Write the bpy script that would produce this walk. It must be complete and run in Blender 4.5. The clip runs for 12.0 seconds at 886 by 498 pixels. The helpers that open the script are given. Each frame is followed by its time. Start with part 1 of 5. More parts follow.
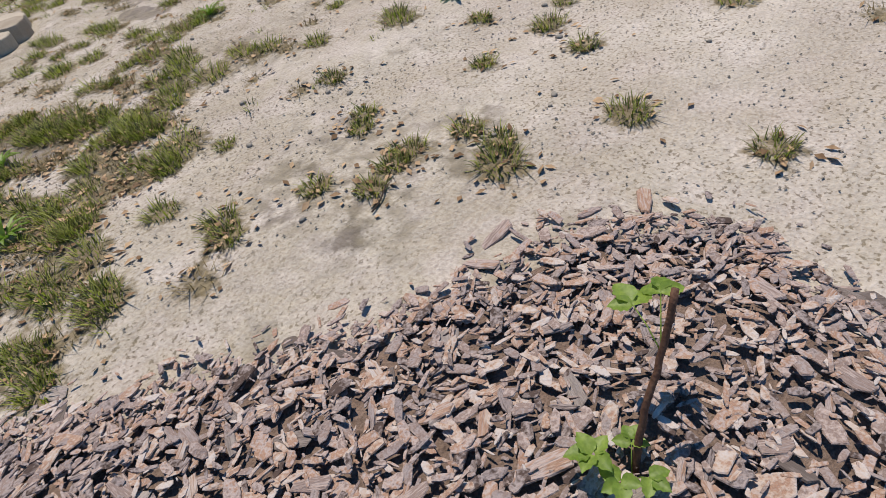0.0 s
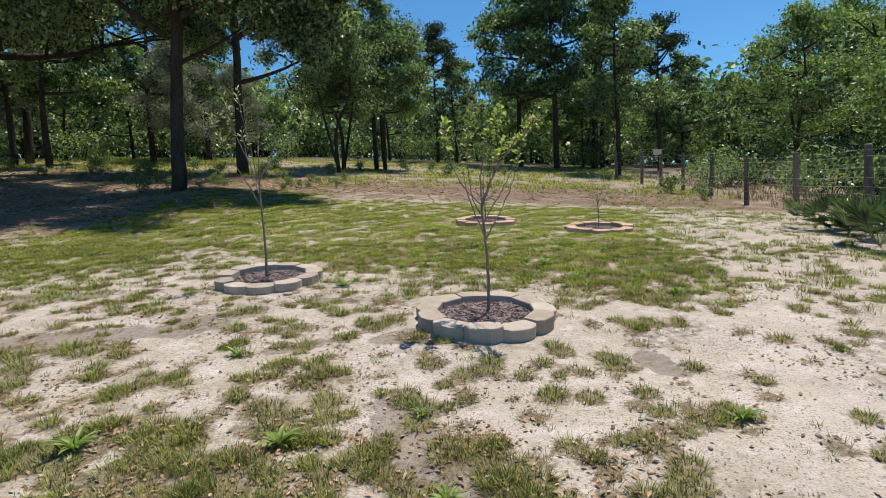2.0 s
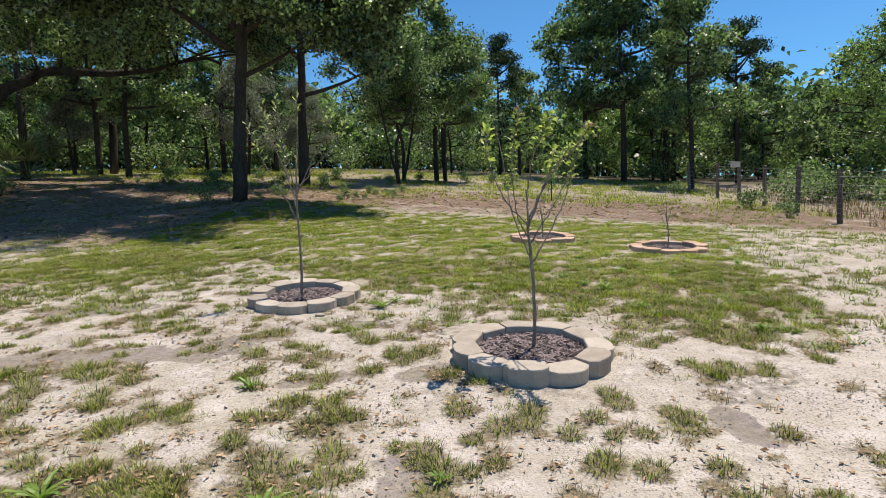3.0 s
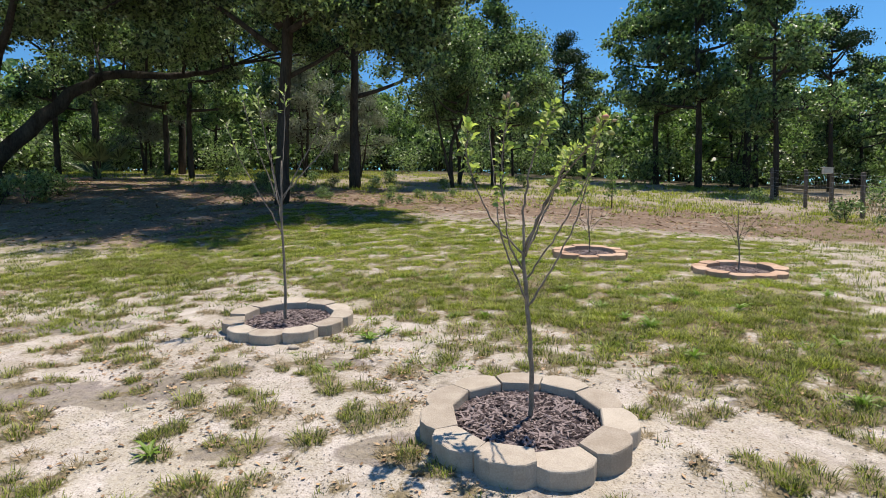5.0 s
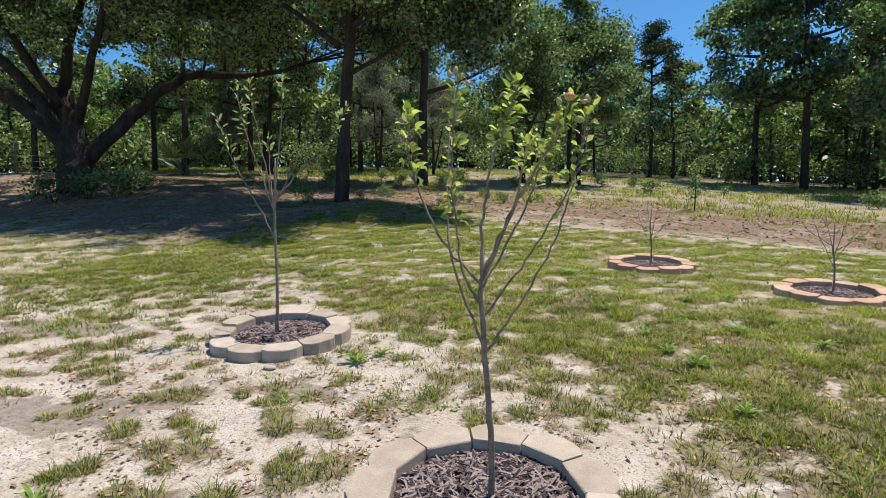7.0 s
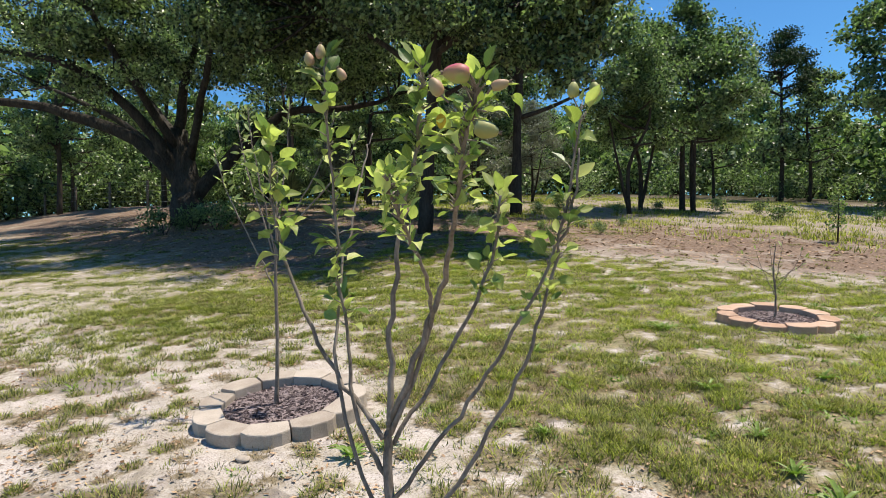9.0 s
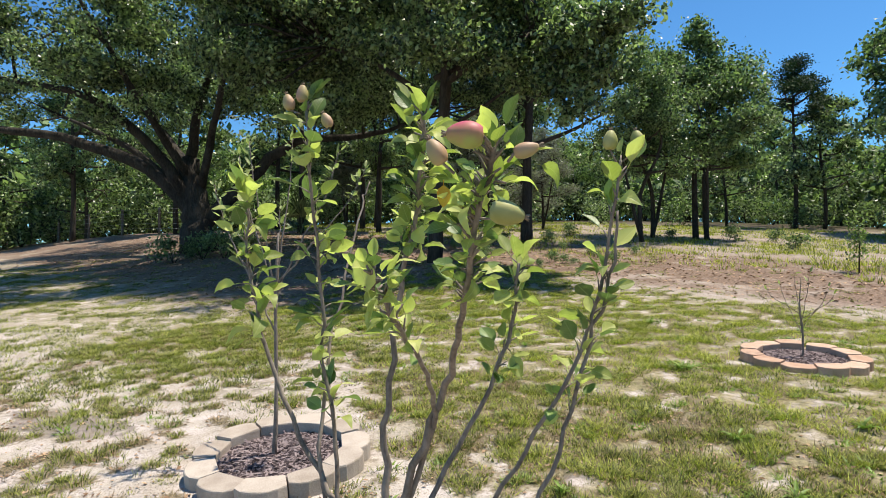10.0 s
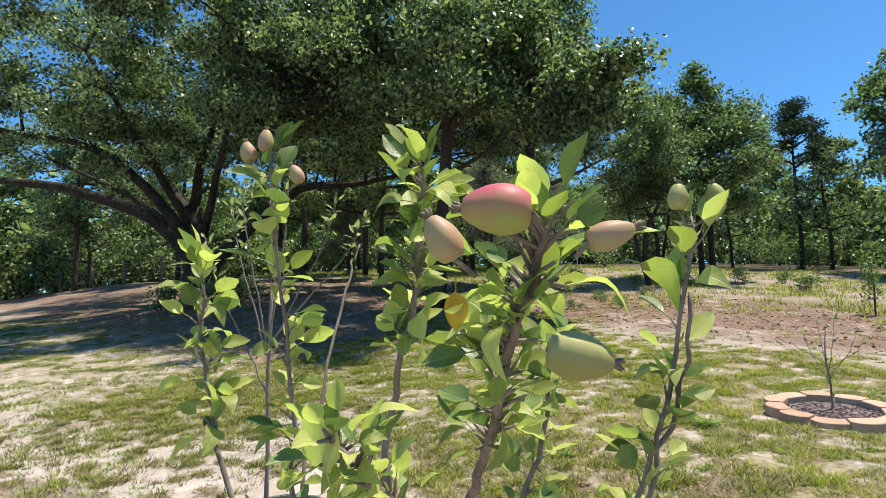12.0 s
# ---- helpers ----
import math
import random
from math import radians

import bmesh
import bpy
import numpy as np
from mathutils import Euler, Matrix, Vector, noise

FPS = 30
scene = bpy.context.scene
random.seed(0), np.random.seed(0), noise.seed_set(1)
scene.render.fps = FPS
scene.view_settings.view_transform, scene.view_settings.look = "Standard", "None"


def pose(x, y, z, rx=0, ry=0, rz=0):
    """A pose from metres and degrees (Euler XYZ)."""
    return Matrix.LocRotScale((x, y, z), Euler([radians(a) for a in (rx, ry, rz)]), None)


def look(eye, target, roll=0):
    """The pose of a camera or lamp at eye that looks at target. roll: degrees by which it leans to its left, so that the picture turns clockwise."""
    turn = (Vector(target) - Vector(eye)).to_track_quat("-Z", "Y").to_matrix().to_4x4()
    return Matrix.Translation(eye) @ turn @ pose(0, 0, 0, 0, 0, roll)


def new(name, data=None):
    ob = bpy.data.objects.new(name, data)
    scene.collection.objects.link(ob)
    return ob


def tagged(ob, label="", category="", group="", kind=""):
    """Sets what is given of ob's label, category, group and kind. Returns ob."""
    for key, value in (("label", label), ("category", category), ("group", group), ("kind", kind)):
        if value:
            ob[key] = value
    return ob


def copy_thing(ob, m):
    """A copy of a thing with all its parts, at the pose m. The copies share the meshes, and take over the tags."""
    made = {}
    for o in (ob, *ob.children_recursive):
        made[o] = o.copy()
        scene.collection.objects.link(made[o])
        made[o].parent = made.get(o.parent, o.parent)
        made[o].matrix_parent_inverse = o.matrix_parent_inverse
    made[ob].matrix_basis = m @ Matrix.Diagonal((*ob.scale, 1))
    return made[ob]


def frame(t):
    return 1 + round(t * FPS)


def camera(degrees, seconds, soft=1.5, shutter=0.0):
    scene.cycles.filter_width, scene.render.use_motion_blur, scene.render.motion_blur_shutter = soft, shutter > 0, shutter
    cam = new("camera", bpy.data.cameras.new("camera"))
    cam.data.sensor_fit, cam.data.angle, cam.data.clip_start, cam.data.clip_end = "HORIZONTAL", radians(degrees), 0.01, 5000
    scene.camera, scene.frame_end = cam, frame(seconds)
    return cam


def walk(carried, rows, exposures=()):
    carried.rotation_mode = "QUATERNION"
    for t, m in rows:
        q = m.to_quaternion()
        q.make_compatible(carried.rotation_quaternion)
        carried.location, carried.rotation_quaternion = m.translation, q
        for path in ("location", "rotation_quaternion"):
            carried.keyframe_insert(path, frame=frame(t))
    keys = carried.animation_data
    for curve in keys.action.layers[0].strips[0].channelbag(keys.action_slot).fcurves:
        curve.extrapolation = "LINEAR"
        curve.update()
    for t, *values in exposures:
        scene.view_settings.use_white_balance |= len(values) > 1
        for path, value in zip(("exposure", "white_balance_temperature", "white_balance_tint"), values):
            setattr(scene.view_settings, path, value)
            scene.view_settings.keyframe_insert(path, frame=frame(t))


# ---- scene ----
cam = camera(77.9, 12.0, soft=0.4)

EXPOSURE = 0.17
PATH = [
    (0, (0.092, -5.31, 0.56), (0.868, -3.977, -0.712), -20.27),
    (0.5, (0.147, -4.984, 0.617), (0.8, -3.419, -0.442), -15.84),
    (0.9, (0.172, -4.83, 0.734), (0.594, -3.046, -0.064), -14.7),
    (1, (0.168, -4.793, 0.752), (0.57, -2.973, 0.027), -10.65),
    (1.1, (0.163, -4.741, 0.777), (0.512, -2.88, 0.131), -9.04),
    (1.5, (0.143, -4.557, 0.909), (0.227, -2.591, 0.553), -4.68),
    (2, (0.142, -4.303, 0.988), (-0.075, -2.323, 0.801), -2.86),
    (2.5, (0.192, -3.994, 1.001), (-0.177, -2.034, 0.856), -2.55),
    (3, (0.242, -3.784, 1.02), (-0.198, -1.837, 0.885), -2.15),
    (3.2, (0.24, -3.643, 1.016), (-0.212, -1.699, 0.886), -1.92),
    (4.8, (0.541, -2.861, 1.098), (-0.121, -0.978, 0.979), -1.43),
    (5, (0.524, -2.76, 1.108), (-0.145, -0.879, 0.989), -1.11),
    (5.5, (0.6, -2.553, 1.127), (-0.136, -0.697, 1.008), -0.81),
    (6, (0.711, -2.344, 1.153), (-0.096, -0.518, 1.026), -0.7),
    (6.5, (0.768, -2.14, 1.156), (-0.102, -0.344, 1.028), -0.41),
    (7, (0.829, -1.937, 1.169), (-0.116, -0.178, 1.044), -0.08),
    (7.2, (0.844, -1.804, 1.167), (-0.141, -0.068, 1.046), 0.14),
    (8.8, (0.823, -0.953, 1.314), (-0.432, 0.603, 1.26), -0.0),
    (9, (0.783, -0.866, 1.314), (-0.488, 0.677, 1.285), -0.15),
    (9.5, (0.734, -0.77, 1.377), (-0.563, 0.753, 1.393), -0.08),
    (10, (0.669, -0.718, 1.398), (-0.63, 0.802, 1.463), -0.06),
    (10.5, (0.583, -0.64, 1.423), (-0.716, 0.878, 1.53), -0.17),
    (11, (0.536, -0.581, 1.443), (-0.762, 0.933, 1.597), -0.46),
    (11.5, (0.534, -0.55, 1.457), (-0.765, 0.958, 1.642), -0.65),
    (12, (0.532, -0.564, 1.461), (-0.768, 0.94, 1.687), -0.74),
]
walk(cam, [(t, look(eye, target, roll)) for t, eye, target, roll in PATH],
     exposures=[(0, EXPOSURE - 0.35), (0.5, EXPOSURE - 0.42), (1, EXPOSURE - 0.48), (1.6, EXPOSURE - 0.2), (2.5, EXPOSURE + 0.08), (5, EXPOSURE + 0.13), (9, EXPOSURE + 0.22), (10, EXPOSURE + 0.34), (12, EXPOSURE + 0.42)])


# ---- light ----
SUN_EL, SUN_AZ = radians(71), radians(36)   # azimuth from +y towards +x
sun_dir = Vector((math.sin(SUN_AZ) * math.cos(SUN_EL), math.cos(SUN_AZ) * math.cos(SUN_EL), math.sin(SUN_EL)))
world = bpy.data.worlds.new("sky")
scene.world = world
world.use_nodes = True
wn = world.node_tree
sky = wn.nodes.new("ShaderNodeTexSky")
sky.sky_type, sky.sun_disc = "NISHITA", False
sky.sun_elevation, sky.sun_rotation = SUN_EL, SUN_AZ
sky.air_density, sky.dust_density, sky.ozone_density = 1.0, 0.0, 3.0
background = wn.nodes["Background"]
tint = wn.nodes.new("ShaderNodeMixRGB")   # the clear deep blue of the sky
tint.blend_type, tint.inputs[0].default_value, tint.inputs[2].default_value = "MULTIPLY", 1.0, (0.6, 1.08, 1.36, 1)
wn.links.new(sky.outputs[0], tint.inputs[1])
wn.links.new(tint.outputs[0], background.inputs[0])
background.inputs[1].default_value = 0.085
sun = new("sun", bpy.data.lights.new("sun", "SUN"))
sun.data.energy, sun.data.angle, sun.data.color = 5.0, radians(0.55), (1.0, 0.91, 0.77)
sun.matrix_world = look(sun_dir * 50, (0, 0, 0))


# ---- materials ----
def material(name, dark, light, scale=20.0, rough=0.8, bump=0.3, fine=6.0, spread=0.0, sheen=0.0, through_light=0.0, per="", detail=6.0, stretch=(1, 1, 1), bump_size=0.01, space="pos"):
    """Two base colours mixed by noise at two scales; spread varies pieces by object or island; through_light is leaf translucency."""
    m = bpy.data.materials.new(name)
    m.use_nodes = True
    n, l = m.node_tree.nodes, m.node_tree.links
    bsdf = n["Principled BSDF"]
    if space == "pos":
        place_out = n.new("ShaderNodeNewGeometry").outputs["Position"]
    else:
        place_out = n.new("ShaderNodeTexCoord").outputs["Object"]
    if stretch != (1, 1, 1):
        mp = n.new("ShaderNodeMapping")
        mp.inputs["Scale"].default_value = stretch
        l.new(place_out, mp.inputs[0])
        place_out = mp.outputs[0]
    a, b = n.new("ShaderNodeTexNoise"), n.new("ShaderNodeTexNoise")
    a.inputs["Scale"].default_value, b.inputs["Scale"].default_value = scale, scale * fine
    a.inputs["Detail"].default_value = b.inputs["Detail"].default_value = detail
    l.new(place_out, a.inputs[0])
    l.new(place_out, b.inputs[0])
    mix = n.new("ShaderNodeMath")
    mix.operation = "MULTIPLY_ADD"
    mix.inputs[1].default_value = 0.55
    l.new(a.outputs[0], mix.inputs[0])
    half = n.new("ShaderNodeMath")
    half.operation = "MULTIPLY"
    half.inputs[1].default_value = 0.45
    l.new(b.outputs[0], half.inputs[0])
    l.new(half.outputs[0], mix.inputs[2])
    value = mix.outputs[0]
    if per:
        if per == "object":
            rnd = n.new("ShaderNodeObjectInfo").outputs["Random"]
        else:
            rnd = n.new("ShaderNodeNewGeometry").outputs["Random Per Island"]
        shift = n.new("ShaderNodeMath")
        shift.operation = "MULTIPLY_ADD"
        shift.inputs[1].default_value, shift.inputs[2].default_value = spread, -spread / 2
        l.new(rnd, shift.inputs[0])
        add = n.new("ShaderNodeMath")
        l.new(value, add.inputs[0])
        l.new(shift.outputs[0], add.inputs[1])
        value = add.outputs[0]
    ramp = n.new("ShaderNodeValToRGB")
    ramp.color_ramp.elements[0].position, ramp.color_ramp.elements[1].position = 0.3, 0.7
    ramp.color_ramp.elements[0].color, ramp.color_ramp.elements[1].color = (*dark, 1), (*light, 1)
    l.new(value, ramp.inputs[0])
    l.new(ramp.outputs[0], bsdf.inputs["Base Color"])
    bsdf.inputs["Roughness"].default_value = rough
    bsdf.inputs["Specular IOR Level"].default_value = 0.45 * sheen if sheen else 0.2
    if bump:
        bp = n.new("ShaderNodeBump")
        bp.inputs["Strength"].default_value, bp.inputs["Distance"].default_value = bump, bump_size
        l.new(b.outputs[0], bp.inputs["Height"])
        l.new(bp.outputs[0], bsdf.inputs["Normal"])
    if through_light:
        tr = n.new("ShaderNodeBsdfTranslucent")
        bright = n.new("ShaderNodeMixRGB")
        bright.blend_type, bright.inputs[0].default_value = "MULTIPLY", 1.0
        bright.inputs[2].default_value = (1.25, 1.55, 0.85, 1)
        l.new(ramp.outputs[0], bright.inputs[1])
        l.new(bright.outputs[0], tr.inputs[0])
        ms = n.new("ShaderNodeMixShader")
        ms.inputs[0].default_value = through_light
        l.new(bsdf.outputs[0], ms.inputs[1])
        l.new(tr.outputs[0], ms.inputs[2])
        l.new(ms.outputs[0], n["Material Output"].inputs[0])
    return m


M_BARK = material("tree bark", (0.02, 0.017, 0.014), (0.1, 0.082, 0.066), 6, 0.95, 0.9, 5, stretch=(1, 1, 0.25), bump_size=0.04)
M_OAKBARK = material("oak bark", (0.014, 0.012, 0.01), (0.085, 0.075, 0.063), 4, 0.95, 0.9, 6, stretch=(1, 1, 0.3), bump_size=0.05)
M_OAKLEAF = material("oak leaves", (0.024, 0.042, 0.016), (0.29, 0.36, 0.17), 1.2, 0.38, 0, 4, 0.8, 1.2, 0.38, "island")
M_WOODLEAF = material("woodland leaves", (0.045, 0.075, 0.03), (0.26, 0.34, 0.15), 0.5, 0.42, 0, 5, 0.7, 1, 0.36, "island")
M_LIGHTLEAF = material("light green leaves", (0.055, 0.095, 0.03), (0.27, 0.36, 0.12), 0.7, 0.5, 0, 5, 0.6, 1, 0.34, "island")
M_PINE = material("pine needles", (0.02, 0.045, 0.02), (0.06, 0.1, 0.04), 1, 0.6, 0, 4, 0.4, 0, 0.1, "island")
M_MOSS = material("grey moss", (0.16, 0.17, 0.14), (0.3, 0.31, 0.26), 3, 0.9, 0, 4, 0.3, 0, 0.2, "island")
M_APPLELEAF = material("apple leaf", (0.24, 0.28, 0.07), (0.55, 0.565, 0.19), 14, 0.5, 0.25, 5, 0.65, 1, 0.42, "object", bump_size=0.002)
M_APPLELEAF_DARK = material("mature apple leaf", (0.09, 0.145, 0.04), (0.2, 0.285, 0.08), 14, 0.45, 0.3, 5, 0.5, 1, 0.25, "object", bump_size=0.002)


def add_veins(m, rib):
    """A paler midrib and fine raised side veins on leaves that lie along their own x axis."""
    n, l = m.node_tree.nodes, m.node_tree.links
    bsdf = n["Principled BSDF"]
    sep = n.new("ShaderNodeSeparateXYZ")
    l.new(n.new("ShaderNodeTexCoord").outputs["Object"], sep.inputs[0])

    def calc(op, a, b=0.0, c=0.0):
        k = n.new("ShaderNodeMath")
        k.operation = op
        for i, v in enumerate((a, b, c)):
            if isinstance(v, float):
                k.inputs[i].default_value = v
            else:
                l.new(v, k.inputs[i])
        return k.outputs[0]

    across = calc("ABSOLUTE", sep.outputs["Y"])
    slant = calc("MULTIPLY_ADD", across, -0.8, sep.outputs["X"])
    wave = calc("POWER", calc("ABSOLUTE", calc("SINE", calc("MULTIPLY", slant, 620.0))), 6.0)
    mid = calc("SUBTRACT", 1.0, calc("MINIMUM", calc("MULTIPLY", across, 1100.0), 1.0))
    both = calc("MAXIMUM", mid, calc("MULTIPLY", wave, 0.16))
    colour = bsdf.inputs["Base Color"].links[0].from_socket
    mix = n.new("ShaderNodeMixRGB")
    mix.inputs[2].default_value = (*rib, 1)
    l.new(calc("MULTIPLY", both, 0.6), mix.inputs[0])
    l.new(colour, mix.inputs[1])
    l.new(mix.outputs[0], bsdf.inputs["Base Color"])
    bump = n.new("ShaderNodeBump")
    bump.inputs["Strength"].default_value, bump.inputs["Distance"].default_value = 0.5, 0.0012
    bump.invert = True
    l.new(both, bump.inputs["Height"])
    l.new(bsdf.inputs["Normal"].links[0].from_socket, bump.inputs["Normal"])
    l.new(bump.outputs[0], bsdf.inputs["Normal"])


add_veins(M_APPLELEAF, (0.58, 0.62, 0.26))
add_veins(M_APPLELEAF_DARK, (0.34, 0.42, 0.17))
M_YELLOWLEAF = material("yellowed leaf", (0.45, 0.2, 0.02), (0.6, 0.45, 0.05), 40, 0.5, 0.1, 3, 0, 1, 0.35)
M_SAPBARK = material("young bark", (0.09, 0.072, 0.058), (0.34, 0.285, 0.235), 30, 0.75, 0.5, 5, stretch=(1, 1, 0.5), bump_size=0.004)
M_CALYX = material("withered calyx", (0.12, 0.09, 0.06), (0.34, 0.27, 0.2), 300, 0.9, 0.3, 4)
M_TWIG = material("dark twig", (0.03, 0.022, 0.018), (0.1, 0.07, 0.055), 40, 0.8, 0.4, 4)
M_STONE_TAN = material("tan edging stone", (0.31, 0.255, 0.205), (0.5, 0.43, 0.36), 9, 0.9, 0.5, 14, 0.3, per="object", bump_size=0.006)
M_STONE_PINK = material("pinkish edging stone", (0.4, 0.25, 0.17), (0.56, 0.4, 0.3), 9, 0.9, 0.5, 14, 0.3, per="object", bump_size=0.006)
M_MULCH = material("dark shredded mulch", (0.055, 0.04, 0.042), (0.29, 0.23, 0.225), 30, 0.9, 0.5, 5, 0.9, per="island", stretch=(1, 1, 1))
M_MULCHBED = material("mulch bed", (0.05, 0.037, 0.033), (0.15, 0.11, 0.1), 40, 0.95, 0.8, 4)
M_CHIP = material("pine bark chips", (0.1, 0.07, 0.06), (0.46, 0.36, 0.3), 22, 0.85, 0.9, 4, 0.6, per="object", stretch=(0.5, 3.5, 1), bump_size=0.006, space="obj")
M_CHIPS = material("pine bark chip bed", (0.1, 0.07, 0.06), (0.46, 0.36, 0.3), 30, 0.85, 0.9, 4, 0.7, per="island", bump_size=0.006)
M_CHIPGREY = material("weathered bark chips", (0.14, 0.11, 0.1), (0.42, 0.36, 0.34), 22, 0.9, 0.7, 5, 0.5, per="object", stretch=(0.5, 3.5, 1), bump_size=0.006, space="obj")
for m in (M_CHIP, M_CHIPS):
    # bark layers: dark crust, grey-lilac skin, brown, pinkish tan, rusty orange, pale grey
    ramp = next(k for k in m.node_tree.nodes if k.type == "VALTORGB").color_ramp
    ramp.elements[0].position, ramp.elements[0].color = 0.12, (0.09, 0.062, 0.055, 1)
    ramp.elements[1].position, ramp.elements[1].color = 0.88, (0.52, 0.46, 0.445, 1)
    for at, colour in ((0.28, (0.35, 0.29, 0.285, 1)), (0.4, (0.25, 0.18, 0.16, 1)), (0.52, (0.45, 0.365, 0.345, 1)), (0.64, (0.34, 0.2, 0.14, 1)), (0.74, (0.47, 0.36, 0.305, 1))):
        ramp.elements.new(at).color = colour
M_BARKSOIL = material("soil under bark", (0.1, 0.07, 0.058), (0.28, 0.2, 0.165), 40, 0.95, 0.8, 4)
M_CANE = material("bramble cane", (0.07, 0.035, 0.025), (0.17, 0.09, 0.06), 40, 0.6, 0.3, 4)
M_BRAMBLE = material("bramble leaf", (0.13, 0.21, 0.03), (0.28, 0.38, 0.07), 30, 0.5, 0.4, 4, 0.3, 1, 0.35, "object", bump_size=0.002)
M_GRASS = material("grass", (0.05, 0.064, 0.012), (0.33, 0.34, 0.075), 1.6, 0.6, 0, 6, 0.7, 1, 0.3, "island")
M_GREENGRASS = material("lush grass", (0.08, 0.1, 0.014), (0.45, 0.455, 0.082), 1.2, 0.6, 0, 6, 0.6, 1, 0.32, "island")
M_DRYGRASS = material("dry grass", (0.12, 0.085, 0.045), (0.36, 0.28, 0.16), 3, 0.8, 0, 5, 0.5, 0, 0.15, "island")
M_WEED = material("broad weed leaf", (0.11, 0.18, 0.025), (0.24, 0.34, 0.06), 12, 0.5, 0.2, 4, 0.3, 1, 0.3, "island")
M_LITTER = material("fallen leaves", (0.17, 0.1, 0.055), (0.5, 0.34, 0.21), 8, 0.8, 0.2, 4, 0.6, per="island")
M_PEBBLE = material("dark pebble", (0.1, 0.09, 0.08), (0.3, 0.27, 0.24), 20, 0.9, 0.4, 4, 0.4, per="island")
M_POST = material("weathered fence post", (0.07, 0.06, 0.05), (0.24, 0.2, 0.165), 10, 0.9, 0.7, 5, stretch=(1, 1, 0.15), bump_size=0.01)
M_WIRE = material("galvanised wire", (0.28, 0.28, 0.28), (0.45, 0.45, 0.45), 30, 0.5, 0)
M_BOX = material("painted white box", (0.55, 0.53, 0.48), (0.75, 0.73, 0.68), 10, 0.6, 0.1)
M_PALMETTO = material("palmetto frond", (0.025, 0.05, 0.016), (0.14, 0.19, 0.075), 3, 0.4, 0, 4, 0.5, 1, 0.15, "island")


def ground_material():
    m = bpy.data.materials.new("sandy ground")
    m.use_nodes = True
    n, l = m.node_tree.nodes, m.node_tree.links
    bsdf = n["Principled BSDF"]
    where = n.new("ShaderNodeNewGeometry").outputs["Position"]

    def noise_of(scale, detail=6):
        t = n.new("ShaderNodeTexNoise")
        t.inputs["Scale"].default_value, t.inputs["Detail"].default_value = scale, detail
        l.new(where, t.inputs[0])
        return t.outputs[0]

    def ramp_of(value, lo, hi, a=(0, 0, 0), b=(1, 1, 1)):
        r = n.new("ShaderNodeValToRGB")
        r.color_ramp.elements[0].position, r.color_ramp.elements[1].position = lo, hi
        r.color_ramp.elements[0].color, r.color_ramp.elements[1].color = (*a, 1), (*b, 1)
        l.new(value, r.inputs[0])
        return r.outputs[0]

    def blend(fac, a, b):
        x = n.new("ShaderNodeMixRGB")
        l.new(fac, x.inputs[0])
        l.new(a, x.inputs[1])
        l.new(b, x.inputs[2])
        return x.outputs[0]

    def times(a, b):
        x = n.new("ShaderNodeMath")
        x.operation = "MULTIPLY"
        l.new(a, x.inputs[0])
        if isinstance(b, float):
            x.inputs[1].default_value = b
        else:
            l.new(b, x.inputs[1])
        return x.outputs[0]

    def mask(name):
        a = n.new("ShaderNodeAttribute")
        a.attribute_name = name
        return a.outputs["Fac"]

    sand = ramp_of(noise_of(2.2), 0.3, 0.7, (0.42, 0.352, 0.312), (0.62, 0.553, 0.51))
    grain = ramp_of(noise_of(90, 3), 0.35, 0.65, (0.3, 0.25, 0.21), (0.63, 0.573, 0.53))
    half = n.new("ShaderNodeMixRGB")
    half.inputs[0].default_value = 0.38
    l.new(sand, half.inputs[1])
    l.new(grain, half.inputs[2])
    crumbs = times(ramp_of(noise_of(75, 4), 0.565, 0.63), ramp_of(noise_of(1.7, 3), 0.28, 0.55))
    col = blend(times(crumbs, 0.85), half.outputs[0], ramp_of(noise_of(300, 2), 0.3, 0.7, (0.1, 0.08, 0.065), (0.26, 0.21, 0.17)))
    grey = ramp_of(noise_of(6, 6), 0.3, 0.75, (0.14, 0.115, 0.1), (0.36, 0.31, 0.27))
    col = blend(ramp_of(noise_of(1.1, 5), 0.52, 0.62), col, blend(times(ramp_of(noise_of(14, 4), 0.4, 0.6), 0.9), col, grey))
    soil = ramp_of(noise_of(22, 6), 0.3, 0.7, (0.1, 0.08, 0.075), (0.25, 0.205, 0.19))
    rim = n.new("ShaderNodeMath")
    l.new(mask("dirt"), rim.inputs[0])
    l.new(times(noise_of(5, 8), 1.3), rim.inputs[1])
    col = blend(times(ramp_of(rim.outputs[0], 0.9, 1.5), 0.7), col, soil)
    thatch = ramp_of(noise_of(24, 6), 0.3, 0.7, (0.11, 0.1, 0.04), (0.33, 0.28, 0.14))
    mott = ramp_of(noise_of(5.5, 7), 0.37, 0.53)
    col = blend(times(times(mask("grass"), mott), 0.85), col, thatch)
    tuft = ramp_of(noise_of(40, 5), 0.3, 0.7, (0.06, 0.048, 0.024), (0.26, 0.2, 0.11))
    edge = n.new("ShaderNodeMath")
    l.new(mask("tuft"), edge.inputs[0])
    l.new(times(ramp_of(noise_of(30, 4), 0.3, 0.7), 0.6), edge.inputs[1])
    col = blend(times(ramp_of(edge.outputs[0], 0.55, 0.95), 0.85), col, tuft)
    litter = ramp_of(noise_of(25, 6), 0.3, 0.7, (0.08, 0.055, 0.04), (0.31, 0.22, 0.165))
    col = blend(times(mask("litter"), ramp_of(noise_of(1.3, 6), 0.22, 0.48)), col, litter)
